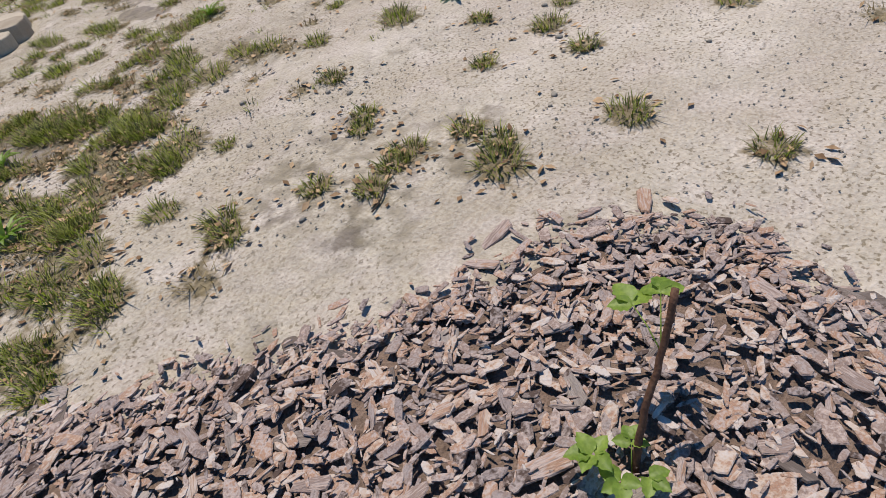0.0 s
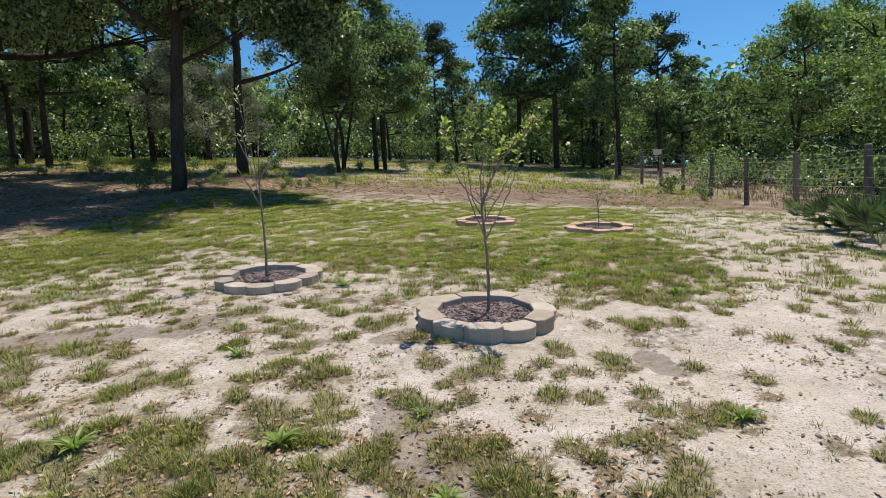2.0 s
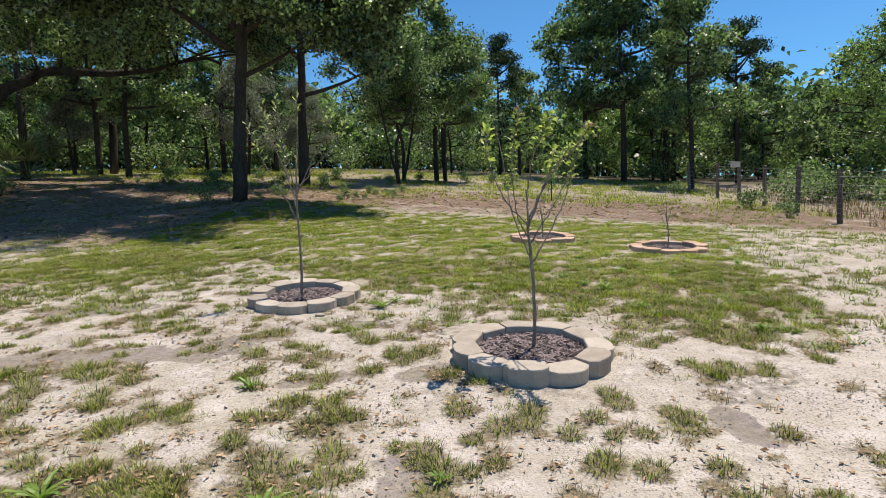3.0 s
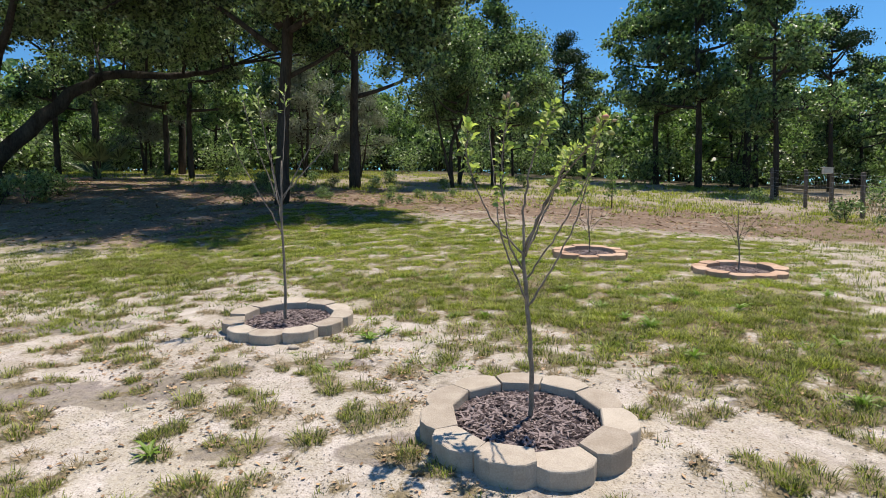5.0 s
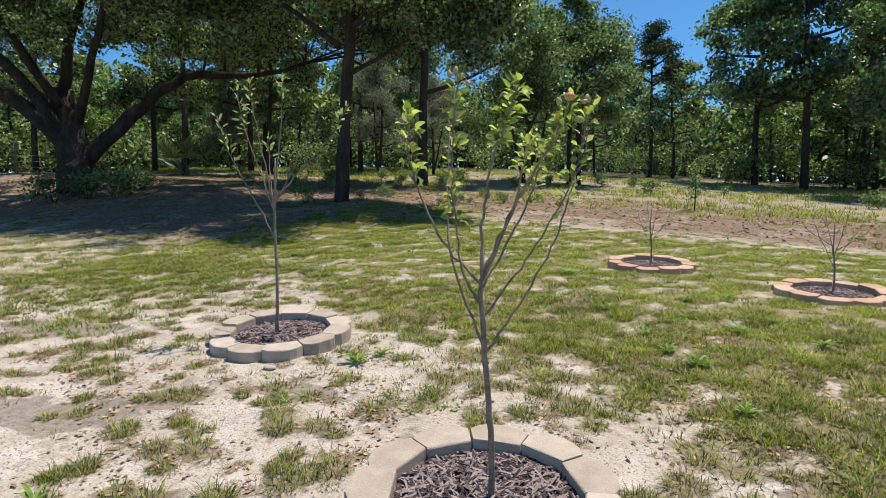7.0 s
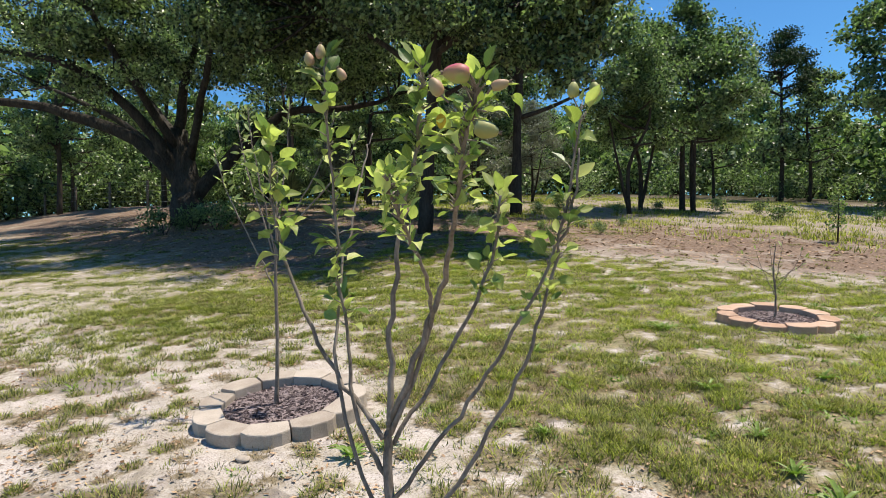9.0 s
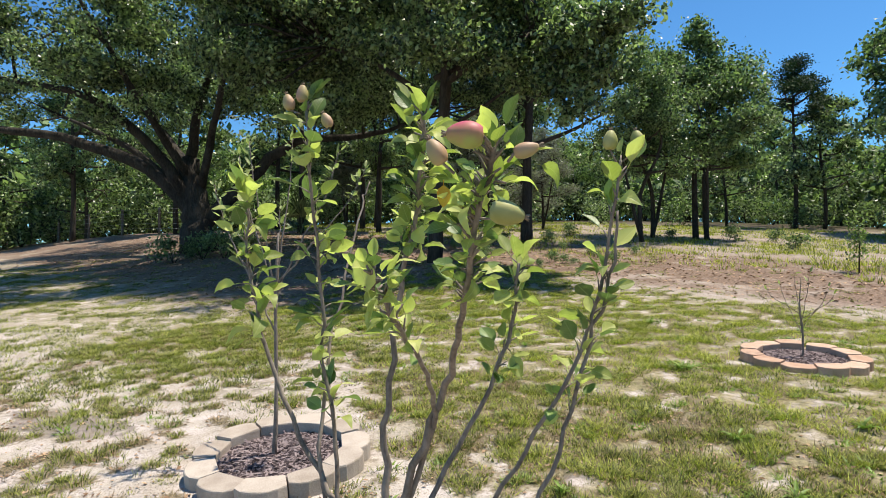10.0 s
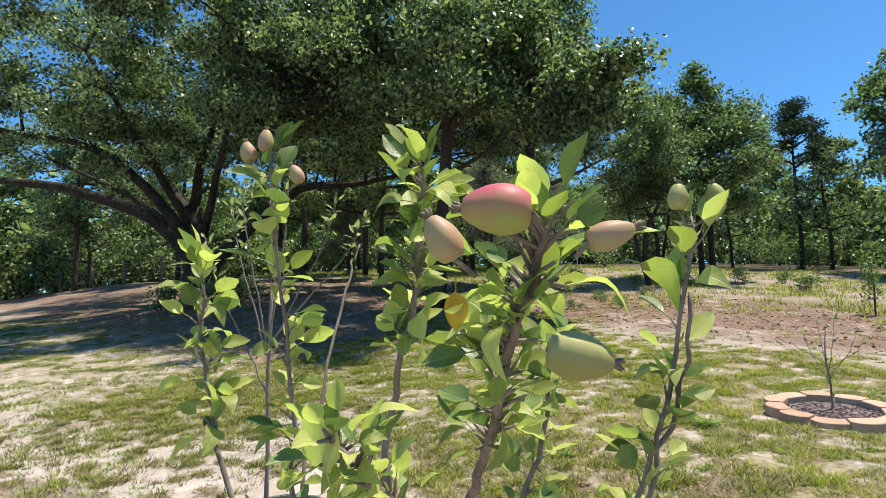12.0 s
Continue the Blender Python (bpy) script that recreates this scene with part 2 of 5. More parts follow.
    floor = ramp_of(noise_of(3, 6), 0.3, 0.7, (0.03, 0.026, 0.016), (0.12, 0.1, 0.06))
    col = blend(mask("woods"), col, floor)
    l.new(col, bsdf.inputs["Base Color"])
    bsdf.inputs["Roughness"].default_value = 0.95
    bsdf.inputs["Specular IOR Level"].default_value = 0.15
    bp = n.new("ShaderNodeBump")
    bp.inputs["Strength"].default_value, bp.inputs["Distance"].default_value = 0.8, 0.016
    both = n.new("ShaderNodeMath")
    l.new(noise_of(16, 8), both.inputs[0])
    l.new(times(noise_of(90, 3), 0.5), both.inputs[1])
    l.new(both.outputs[0], bp.inputs["Height"])
    l.new(bp.outputs[0], bsdf.inputs["Normal"])
    return m


# ---- mesh helpers ----
rng = np.random.default_rng(7)


def mesh_of(name, verts, faces, mat, smooth=False):
    me = bpy.data.meshes.new(name)
    if isinstance(faces, np.ndarray):
        k = faces.shape[1]
        me.vertices.add(len(verts))
        me.vertices.foreach_set("co", np.asarray(verts, dtype=np.float32).ravel())
        me.loops.add(faces.size)
        me.loops.foreach_set("vertex_index", faces.astype(np.int32).ravel())
        me.polygons.add(len(faces))
        me.polygons.foreach_set("loop_start", np.arange(0, faces.size, k, dtype=np.int32))
        me.update(calc_edges=True)
    else:
        me.from_pydata([tuple(map(float, v)) for v in verts], [], faces)
    me.materials.append(mat)
    if smooth:
        me.shade_smooth()
    return me


def part(name, data, mat, parent, label=""):
    """Links a bmesh or a mesh as one mesh object under a thing or a part."""
    if isinstance(data, bmesh.types.BMesh):
        me = bpy.data.meshes.new(name)
        data.to_mesh(me)
        data.free()
        me.materials.append(mat)
        data = me
    ob = new(name, data)
    ob.parent = parent
    if label:
        tagged(ob, label)
    return ob


def thing(name, at, label, category, group="", data=None, turn=0.0, kind=""):
    ob = new(name, data)
    ob.matrix_basis = pose(at[0], at[1], at[2], 0, 0, turn)
    return tagged(ob, label, category, group, kind)


def tubes(name, lines, mat, sides=8):
    """Tapered tubes along polylines of (point, radius), in one mesh."""
    vs, fs = [], []
    for line in lines:
        pts = [Vector(p) for p, r in line]
        rad = [r for p, r in line]
        start = len(vs)
        ref = Vector((0.31, 0.95, 0.02))
        for i, p in enumerate(pts):
            d = (pts[min(i + 1, len(pts) - 1)] - pts[max(i - 1, 0)]).normalized()
            u = d.cross(ref)
            u = u.normalized() if u.length > 0.05 else d.orthogonal().normalized()
            w = d.cross(u)
            for k in range(sides):
                a = 2 * math.pi * k / sides
                vs.append(p + (u * math.cos(a) + w * math.sin(a)) * rad[i])
        for i in range(len(pts) - 1):
            for k in range(sides):
                a, b = start + i * sides + k, start + i * sides + (k + 1) % sides
                fs.append((a, b, b + sides, a + sides))
        fs.append(tuple(range(start + (len(pts) - 1) * sides, start + len(pts) * sides)))
        fs.append(tuple(range(start + sides - 1, start - 1, -1)))
    return mesh_of(name, vs, fs, mat, True)


def smooth_line(points, radii, steps=5, wob=0.0):
    """A Catmull-Rom curve through points, with its radii, and a little wobble."""
    p = [Vector(q) for q in points]
    p = [p[0] * 2 - p[1]] + p + [p[-1] * 2 - p[-2]]
    out = []
    for i in range(1, len(p) - 2):
        for s in range(steps):
            t = s / steps
            a, b, c, d = p[i - 1], p[i], p[i + 1], p[i + 2]
            q = 0.5 * ((2 * b) + (c - a) * t + (2 * a - 5 * b + 4 * c - d) * t * t + (3 * b - a - 3 * c + d) * t ** 3)
            r = radii[i - 1] * (1 - t) + radii[i] * t
            if wob:
                q = q + Vector(rng.normal(0, wob, 3))
            out.append((q, r))
    out.append((p[-2], radii[-1]))
    return out


def leaf_cloud(name, centres, spread, count, size, mat, droop=0.3, long=1.7):
    """Many small pointed leaves, scattered round the given centres; each is a folded quad of its own."""
    centres = np.asarray(centres, dtype=float)
    n = len(centres) * count
    c = np.repeat(centres, count, axis=0) + rng.normal(0, 1, (n, 3)) * np.asarray(spread)
    a = rng.normal(0, 1, (n, 3))
    a[:, 2] -= droop
    a /= np.linalg.norm(a, axis=1)[:, None]
    face = rng.normal(0, 1, (n, 3)) + np.array([0, 0, 1.0])
    b = np.cross(a, face)
    b /= np.linalg.norm(b, axis=1)[:, None]
    nrm = np.cross(a, b)
    s = size * rng.uniform(0.6, 1.35, (n, 1))
    w = s / long
    v = np.stack([c - a * s * 0.5, c + b * w * 0.5 + nrm * s * 0.1, c + a * s * 0.5, c - b * w * 0.5 + nrm * s * 0.1], axis=1).reshape(-1, 3)
    return mesh_of(name, v, np.arange(n * 4).reshape(-1, 4), mat)


def ease(v, a, b):
    k = np.clip((np.asarray(v, dtype=float) - a) / (b - a), 0, 1)
    return k * k * (3 - 2 * k)


def lie(x, y):
    """The height of the land: a gentle slope up to the woods, higher to the west, lower beyond the fence."""
    x, y = np.asarray(x, dtype=float), np.asarray(y, dtype=float)
    slope = 0.0875 * np.clip(y, -14, 45) - 0.035 * np.clip(x, -30, 15)
    return slope - 0.055 * np.clip(x, -14, 9) * ease(y, 3, 11) + 0.4 * ease(-x, 12, 32)


def bumps(x, y):
    """Small hollows and mounds, only near the walk."""
    x, y = np.asarray(x, dtype=float), np.asarray(y, dtype=float)
    f = np.sin(x * 2.3 + 1.3 * np.sin(y * 1.7)) * np.sin(y * 2.9 + 1.1 * np.sin(x * 1.9)) + 0.5 * np.sin(x * 6.1 + y * 3.7) * np.sin(y * 7.3 - x * 2.2)
    return 0.017 * f


def height(x, y):
    return lie(x, y) + bumps(x, y)


def on_ground(x, y, up=0.0):
    return (x, y, float(height(x, y)) + up)


def grass_cover(x, y):
    """How much grass grows: lush in the middle of the yard, thin on the sand."""
    x, y = np.asarray(x, dtype=float), np.asarray(y, dtype=float)
    lush = ease(y + 0.25 * x + 0.35 * np.maximum(x, 0), 0.6, 2.3) * ease(-y, -9.6, -7.6) * ease(-(x - 0.15 * (y - 4)), -3.4, -1.8) * (1 - 0.6 * ease(-x, 1.8, 4) * (1 - ease(y, 2.6, 4.6)))
    thin = 0.30 * (1 - 0.4 * ease(x, 0.6, 2.2) * (1 - ease(y, 1, 5)))
    thin = thin + 0.16 * ease(-x, 0.3, 1.2) * ease(-y, 0.3, 1.6) * ease(y, -5.5, -3.8)
    far = np.maximum(0.55 * ease(y, 13, 16), 0.75 * ease(-x, 3.2, 5.5) * ease(y, 0.6, 2.2))
    return np.clip(np.maximum(np.maximum(lush, thin), far), 0, 1)


def litter_cover(x, y):
    x, y = np.asarray(x, dtype=float), np.asarray(y, dtype=float)
    back = ease(y, 8.3, 10) * (1 - 0.55 * ease(y, 14, 18))
    left = ease(-x + 0.5 * y, 7.6, 10.6) * ease(y, 3.2, 5.4) * (1 - 0.6 * ease(y, 14, 18))
    return np.clip(np.maximum(back, left), 0, 1)


# ---- ground ----
def stretch_axis(lo, hi, step, reach):
    core = np.arange(lo, hi + step / 2, step)
    out, d, p = [], step, hi
    while p < reach:
        d *= 1.22
        p += d
        out.append(p)
    gap = np.array(out)
    return np.concatenate([lo - (gap[::-1] - hi), core, gap])


gx, gy = stretch_axis(-6, 6, 0.07, 900), stretch_axis(-6.5, 9, 0.07, 900)
GX, GY = np.meshgrid(gx, gy)
near = np.exp(-np.maximum(0, np.hypot(GX, GY - 1) - 9) / 4)
gv = np.stack([GX, GY, lie(GX, GY) + bumps(GX, GY) * near], axis=-1).reshape(-1, 3)
nx, ny = len(gx), len(gy)
gi = (np.arange(ny - 1)[:, None] * nx + np.arange(nx - 1)[None, :]).reshape(-1)
gme = mesh_of("ground", gv, np.stack([gi, gi + 1, gi + nx + 1, gi + nx], axis=1), ground_material(), True)
TUFT_MASK = np.zeros((ny, nx))


def mark_tufts(spots, radius):
    """Thatch on the ground round each tuft."""
    for x, y, s in spots:
        i, j = np.searchsorted(gx, x), np.searchsorted(gy, y)
        k = 2
        box = np.s_[max(0, j - k):j + k + 1, max(0, i - k):i + k + 1]
        d = np.hypot(gx[max(0, i - k):i + k + 1][None, :] - x, gy[max(0, j - k):j + k + 1][:, None] - y) / (radius * s)
        TUFT_MASK[box] = np.maximum(TUFT_MASK[box], np.clip(1.35 - d, 0, 1))


# bare patches of dark damp soil: (x, y, reach along x, reach along y, turn)
DIRT = [(-3.35, -0.75, 0.75, 0.3, 30), (-2.45, -0.32, 0.34, 0.16, 25), (-2.06, 0.12, 0.22, 0.12, 50), (-0.3, -1.85, 0.14, 0.52, 35), (0.08, -2.38, 0.14, 0.1, 0), (1.1, -0.82, 0.09, 0.2, 20), (-1.4, 0.6, 0.16, 0.1, 0), (-1.34, -0.62, 0.2, 0.1, 20), (-0.62, -0.42, 0.2, 0.12, 40), (1.7, 1.5, 0.2, 0.14, 10), (1.0, 2.2, 0.2, 0.12, 40), (-4.3, 0.6, 0.5, 0.2, 20)]


def dirt_cover(x, y):
    out = np.zeros_like(x)
    for cx, cy, rx, ry, turn in DIRT:
        c, s = math.cos(radians(turn)), math.sin(radians(turn))
        u, v = (x - cx) * c + (y - cy) * s, (y - cy) * c - (x - cx) * s
        out = np.maximum(out, 1 - ease(np.hypot(u / rx, v / ry), 0.1, 1.7))
    return out


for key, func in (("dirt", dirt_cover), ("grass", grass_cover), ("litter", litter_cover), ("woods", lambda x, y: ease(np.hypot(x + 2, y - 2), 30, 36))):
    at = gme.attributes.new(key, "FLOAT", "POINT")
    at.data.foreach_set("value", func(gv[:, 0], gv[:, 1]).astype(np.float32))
tagged(new("ground", gme), "pale dry sandy ground with thin grass and leaf litter", "ground", kind="structure")


# ---- planting rings ----
SLOPE = pose(0, 0, 0, 5, 2, 0)   # the lie of the yard at the rings

def edging_stone_mesh(mat, seed, r_in=0.37, r_out=0.53, h=0.105, n=11):
    """One scalloped concrete edger: straight inner face, bulging outer face, worn chamfered top."""
    r = random.Random(seed)
    half = math.pi / n * 0.98
    prof = [(r_in * math.cos(half) / math.cos(a), a) for a in (-half, 0, half)]
    outer = []
    for i in range(7):
        k = i / 6 * 2 - 1
        outer.append((r_out - 0.046 * abs(k) ** 2.8 + r.uniform(-0.004, 0.004), -k * half))
    ring = prof + outer
    bm = bmesh.new()
    levels = []
    for z, inset in ((-0.06, 0.0), (h - 0.009, 0.0), (h - 0.002, 0.0025), (h, 0.008)):
        mid = (r_in + r_out) / 2
        row = []
        for d, a in ring:
            dd = d + (inset if d < mid else -inset)
            aa = a * (1 - inset * 1.6)
            row.append(bm.verts.new((dd * math.cos(aa), dd * math.sin(aa), z + r.uniform(-0.002, 0.002))))
        levels.append(row)
    for lo, hi in zip(levels, levels[1:]):
        for i in range(len(lo)):
            j = (i + 1) % len(lo)
            bm.faces.new((lo[i], lo[j], hi[j], hi[i]))
    bm.faces.new(levels[-1])
    bm.faces.new(levels[0][::-1])
    bmesh.ops.recalc_face_normals(bm, faces=bm.faces)
    me = bpy.data.meshes.new("edging_stone")
    bm.to_mesh(me)
    bm.free()
    me.materials.append(mat)
    return me


def shreds(name, count, radius, base, mat, seed, long=(0.015, 0.05), wide=(0.003, 0.008), dome=0.02):
    """Loose shredded bark in a round bed: small bent slivers at all angles."""
    r = np.random.default_rng(seed)
    rad = radius * np.sqrt(r.uniform(0, 1, count))
    ang = r.uniform(0, 2 * np.pi, count)
    c = np.stack([rad * np.cos(ang), rad * np.sin(ang), base + dome * (1 - (rad / radius) ** 2) + r.uniform(0, 0.014, count)], 1)
    d = np.stack([np.cos(ang * 37), np.sin(ang * 37), r.normal(0, 0.25, count)], 1)
    d /= np.linalg.norm(d, axis=1)[:, None]
    side = np.cross(d, [0, 0, 1]) + np.stack([np.zeros(count), np.zeros(count), r.normal(0, 0.5, count)], 1)
    side /= np.linalg.norm(side, axis=1)[:, None]
    upv = np.cross(side, d)
    L = r.uniform(*long, (count, 1))
    W = r.uniform(*wide, (count, 1))
    T = W * 0.5
    v = np.stack([c - d * L - side * W, c - d * L + side * W, c + d * L + side * W * 0.6, c + d * L - side * W * 0.6, c + upv * T * 1.6 - d * L * 0.3, c + upv * T * 1.6 + d * L * 0.4], 1).reshape(-1, 3)
    k = np.arange(count)[:, None] * 6
    f = np.concatenate([k + np.array(q) for q in ((0, 1, 4), (1, 2, 5), (1, 5, 4), (2, 3, 5), (3, 0, 4), (3, 4, 5))], 0)
    return mesh_of(name, v, f, mat)


def planting_ring(x, y, mat, tone, turn, seed, n=11, scale=1.0, tilt=0.0, sunk=0.0):
    at = on_ground(x, y, -sunk)
    ring = thing("planting_ring", at, f"ring of {tone} scalloped concrete edging stones on sand", "planting ring", "rings round the young trees")
    ring.matrix_basis = Matrix.Translation(at) @ SLOPE @ pose(0, 0, 0, 0, 0, turn)
    kinds = [edging_stone_mesh(mat, seed + i, n=n) for i in range(4)]
    r = random.Random(seed)
    for i in range(n):
        s = part("edging_stone", kinds[r.randrange(4)], mat, ring)
        s.matrix_basis = pose(r.uniform(-.006, .006), r.uniform(-.006, .006), r.uniform(-0.008, 0.006) + tilt * math.sin(2 * math.pi * i / n), r.uniform(-1.2, 1.2), r.uniform(-1.5, 1.5), 360 / n * i + r.uniform(-1, 1)) @ Matrix.Scale(scale, 4)
    bed = bmesh.new()
    bmesh.ops.create_circle(bed, cap_ends=True, segments=32, radius=0.39 * scale)
    bmesh.ops.translate(bed, verts=bed.verts, vec=(0, 0, 0.035))
    bed_ob = thing("mulch_bed", at, "dark shredded bark mulch filling a stone ring", "mulch", "mulch in the rings")
    bed_ob.matrix_basis = Matrix.Translation(at) @ SLOPE
    part("mulch_base", bed, M_MULCHBED, bed_ob)
    sh = part("mulch_surface", shreds("mulch_surface", 2600, 0.385 * scale, 0.038, M_MULCH, seed), M_MULCH, bed_ob)
    tagged(sh, kind="stuff")
    return at


RING_A, RING_B, RING_C, RING_D = (-0.015, -0.02), (-2.33, 1.25), (1.70, 4.82), (-0.15, 5.55)
at_a = planting_ring(*RING_A, M_STONE_TAN, "tan", 8, 10, scale=1.045)
at_b = planting_ring(*RING_B, M_STONE_TAN, "greyish tan", 20, 20, scale=1.04, tilt=0.008)
at_c = planting_ring(*RING_C, M_STONE_PINK, "pinkish tan", 3, 30, scale=1.02, sunk=0.03)
at_d = planting_ring(*RING_D, M_STONE_PINK, "pinkish tan", 12, 40, scale=1.02, sunk=0.03)


# ---- young apple tree in fruit ----
def apple_leaf_mesh(name, mat, seed, long=0.041, wide=0.0255):
    """An oval pointed leaf with a folded midrib, curled along its length, on a short stalk, starting at the origin along +x."""
    r = random.Random(seed)
    rows, curl, fold = 7, r.uniform(-0.5, 1.5), r.uniform(0.15, 0.55)
    vs, fs = [], []
    stalk = 0.01
    for i in range(rows):
        t = i / (rows - 1)
        w = wide / 2 * (math.sin(math.pi * t ** 0.8) ** 0.75 if 0 < t < 1 else 0.02)
        ang = -curl * t
        x = stalk + long * (math.sin(abs(ang) + 1e-6) / (abs(ang) + 1e-6)) * t
        z = -long * t * (1 - math.cos(ang)) * (1 if curl > 0 else -1) * 0.9
        edge = w * (1 + r.uniform(-.06, .06))
        lift = w * fold + r.uniform(-0.001, 0.001)
        vs += [(x, -edge, z + lift), (x, -edge * .5, z + lift * .35), (x, 0, z), (x, edge * .5, z + lift * .35), (x, edge, z + lift)]
    for i in range(rows - 1):
        for j in range(4):
            a = i * 5 + j
            fs.append((a, a + 1, a + 6, a + 5))
    b = len(vs)
    vs += [(0, 0.0007, 0), (0, -0.0007, 0), (0, 0, 0.0012), (stalk + .004, 0.0006, 0), (stalk + .004, -0.0006, 0), (stalk + .004, 0, 0.001)]
    fs += [(b, b + 1, b + 4, b + 3), (b + 1, b + 2, b + 5, b + 4), (b + 2, b, b + 3, b + 5)]
    me = mesh_of(name, vs, fs, mat, True)
    return me


def fruit_material(name, low, high, axis_mid):
    m = material(name, low, low, 60, 0.5, 0.15, 5, bump_size=0.0006, space="obj")
    n, l = m.node_tree.nodes, m.node_tree.links
    bsdf = n["Principled BSDF"]
    co = n.new("ShaderNodeTexCoord")
    sep = n.new("ShaderNodeSeparateXYZ")
    l.new(co.outputs["Object"], sep.inputs[0])
    ns = n.new("ShaderNodeTexNoise")
    ns.inputs["Scale"].default_value = 90
    l.new(co.outputs["Object"], ns.inputs[0])
    ad = n.new("ShaderNodeMath")
    ad.operation = "MULTIPLY_ADD"
    ad.inputs[1].default_value = 0.012
    l.new(ns.outputs[0], ad.inputs[0])
    l.new(sep.outputs["Z"], ad.inputs[2])
    rp = n.new("ShaderNodeValToRGB")
    rp.color_ramp.elements[0].position, rp.color_ramp.elements[1].position = 0.0, 1.0
    mr = n.new("ShaderNodeMapRange")
    mr.inputs["From Min"].default_value, mr.inputs["From Max"].default_value = axis_mid - 0.006, axis_mid + 0.012
    l.new(ad.outputs[0], mr.inputs[0])
    l.new(mr.outputs[0], rp.inputs[0])
    rp.color_ramp.elements[0].color, rp.color_ramp.elements[1].color = (*low, 1), (*high, 1)
    l.new(rp.outputs[0], bsdf.inputs["Base Color"])
    return m


M_RED = fruit_material("blushed apple skin", (0.32, 0.36, 0.1), (0.52, 0.11, 0.15), 0.003)
M_ROSE = fruit_material("rosy young apple skin", (0.34, 0.335, 0.13), (0.44, 0.28, 0.18), 0.0)
M_GREENFRUIT = fruit_material("green apple skin", (0.25, 0.26, 0.07), (0.4, 0.38, 0.15), 0.0)


def apple_mesh(name, mat, long, wide):
    """A long young apple: stalk end at the origin, the body along +x, a dimple and a puckered calyx end."""
    vs, fs, sides, rings = [], [], 18, 15
    for i in range(rings):
        t = i / (rings - 1)
        x = long * (0.03 + 0.97 * t)
        w = wide / 2 * (math.sin(math.pi * min(1, t * 0.93 + 0.05)) ** 0.55) * (1.1 - 0.36 * t)
        if i == 0:
            x, w = long * 0.07, wide * 0.06
        if i == rings - 1:
            x, w = long * 0.965, wide * 0.05
        for k in range(sides):
            a = 2 * math.pi * k / sides
            rr = w * (1 + 0.035 * math.cos(5 * a) * t)
            vs.append((x, rr * math.cos(a), rr * math.sin(a)))
    for i in range(rings - 1):
        for k in range(sides):
            a, b = i * sides + k, i * sides + (k + 1) % sides
            fs.append((a, b, b + sides, a + sides))
    fs += [tuple(range(sides))[::-1], tuple(range((rings - 1) * sides, rings * sides))]
    return mesh_of(name, vs, fs, mat, True)


def aim(at, way, roll=0.0):
    """A pose at a place, +x along way."""
    return Matrix.Translation(at) @ Vector(way).to_track_quat("X", "Z").to_matrix().to_4x4() @ pose(0, 0, 0, roll, 0, 0)


def young_tree(name, at, label, trunk, limbs, leafy, leaf_meshes, seed, group="young trees in the rings"):
    """trunk and limbs: (points, radii); leafy: for each limb (from, to, leaf count). Points are relative to the foot."""
    r = random.Random(seed)
    tree = thing(name, at, label, "apple tree", group)
    part("trunk", tubes("trunk", [smooth_line(trunk[0], trunk[1], 5, 0.002)], M_SAPBARK, 10), M_SAPBARK, tree)
    for (pts, rad), (lo, hi, count) in zip(limbs, leafy):
        line = smooth_line(pts, rad, 6, 0.003)
        spurs = []
        branch = None
        leaves = []
        for c in range(count):
            t = lo + (hi - lo) * (c + r.random()) / max(1, count)
            k = min(len(line) - 2, int(t * (len(line) - 1)))
            p = line[k][0].lerp(line[k + 1][0], t * (len(line) - 1) - k)
            along = (line[k + 1][0] - line[k][0]).normalized()
            out = Vector((r.gauss(0, 1), r.gauss(0, 1), r.gauss(0.55, 0.6))).normalized()
            q = p + out * r.uniform(0.004, 0.02) + along * 0.006
            if t > 0.93:
                out = (out + along * 0.8).normalized()
            if (q - p).length > 0.008:
                spurs.append([(p, 0.0016), (q, 0.001)])
            leaves.append((q, out, r.uniform(-60, 60), r.uniform(0.6, 1.15) * (0.64 if len(rad) == 5 and rad[1] in SMALL_LEAVED else 1.0)))
        branch = part("branch", tubes("branch", [line] + spurs, M_SAPBARK, 7), M_SAPBARK, tree)
        for q, out, roll, s in leaves:
            lf = part("leaf", r.choice(leaf_meshes), None, branch)
            lf.matrix_basis = aim(q, out, roll) @ Matrix.Scale(s, 4)
    return tree


SMALL_LEAVED = (0.0056, 0.0044)
LEAVES = [apple_leaf_mesh("apple_leaf", M_APPLELEAF, 50 + i) for i in range(6)] + [apple_leaf_mesh("apple_leaf_dark", M_APPLELEAF_DARK, 80 + i) for i in range(3)]
foot = SLOPE @ Vector((0.0, 0.0, 0.05))


def rel(*pts):
    return [SLOPE @ Vector(p) - foot for p in pts]


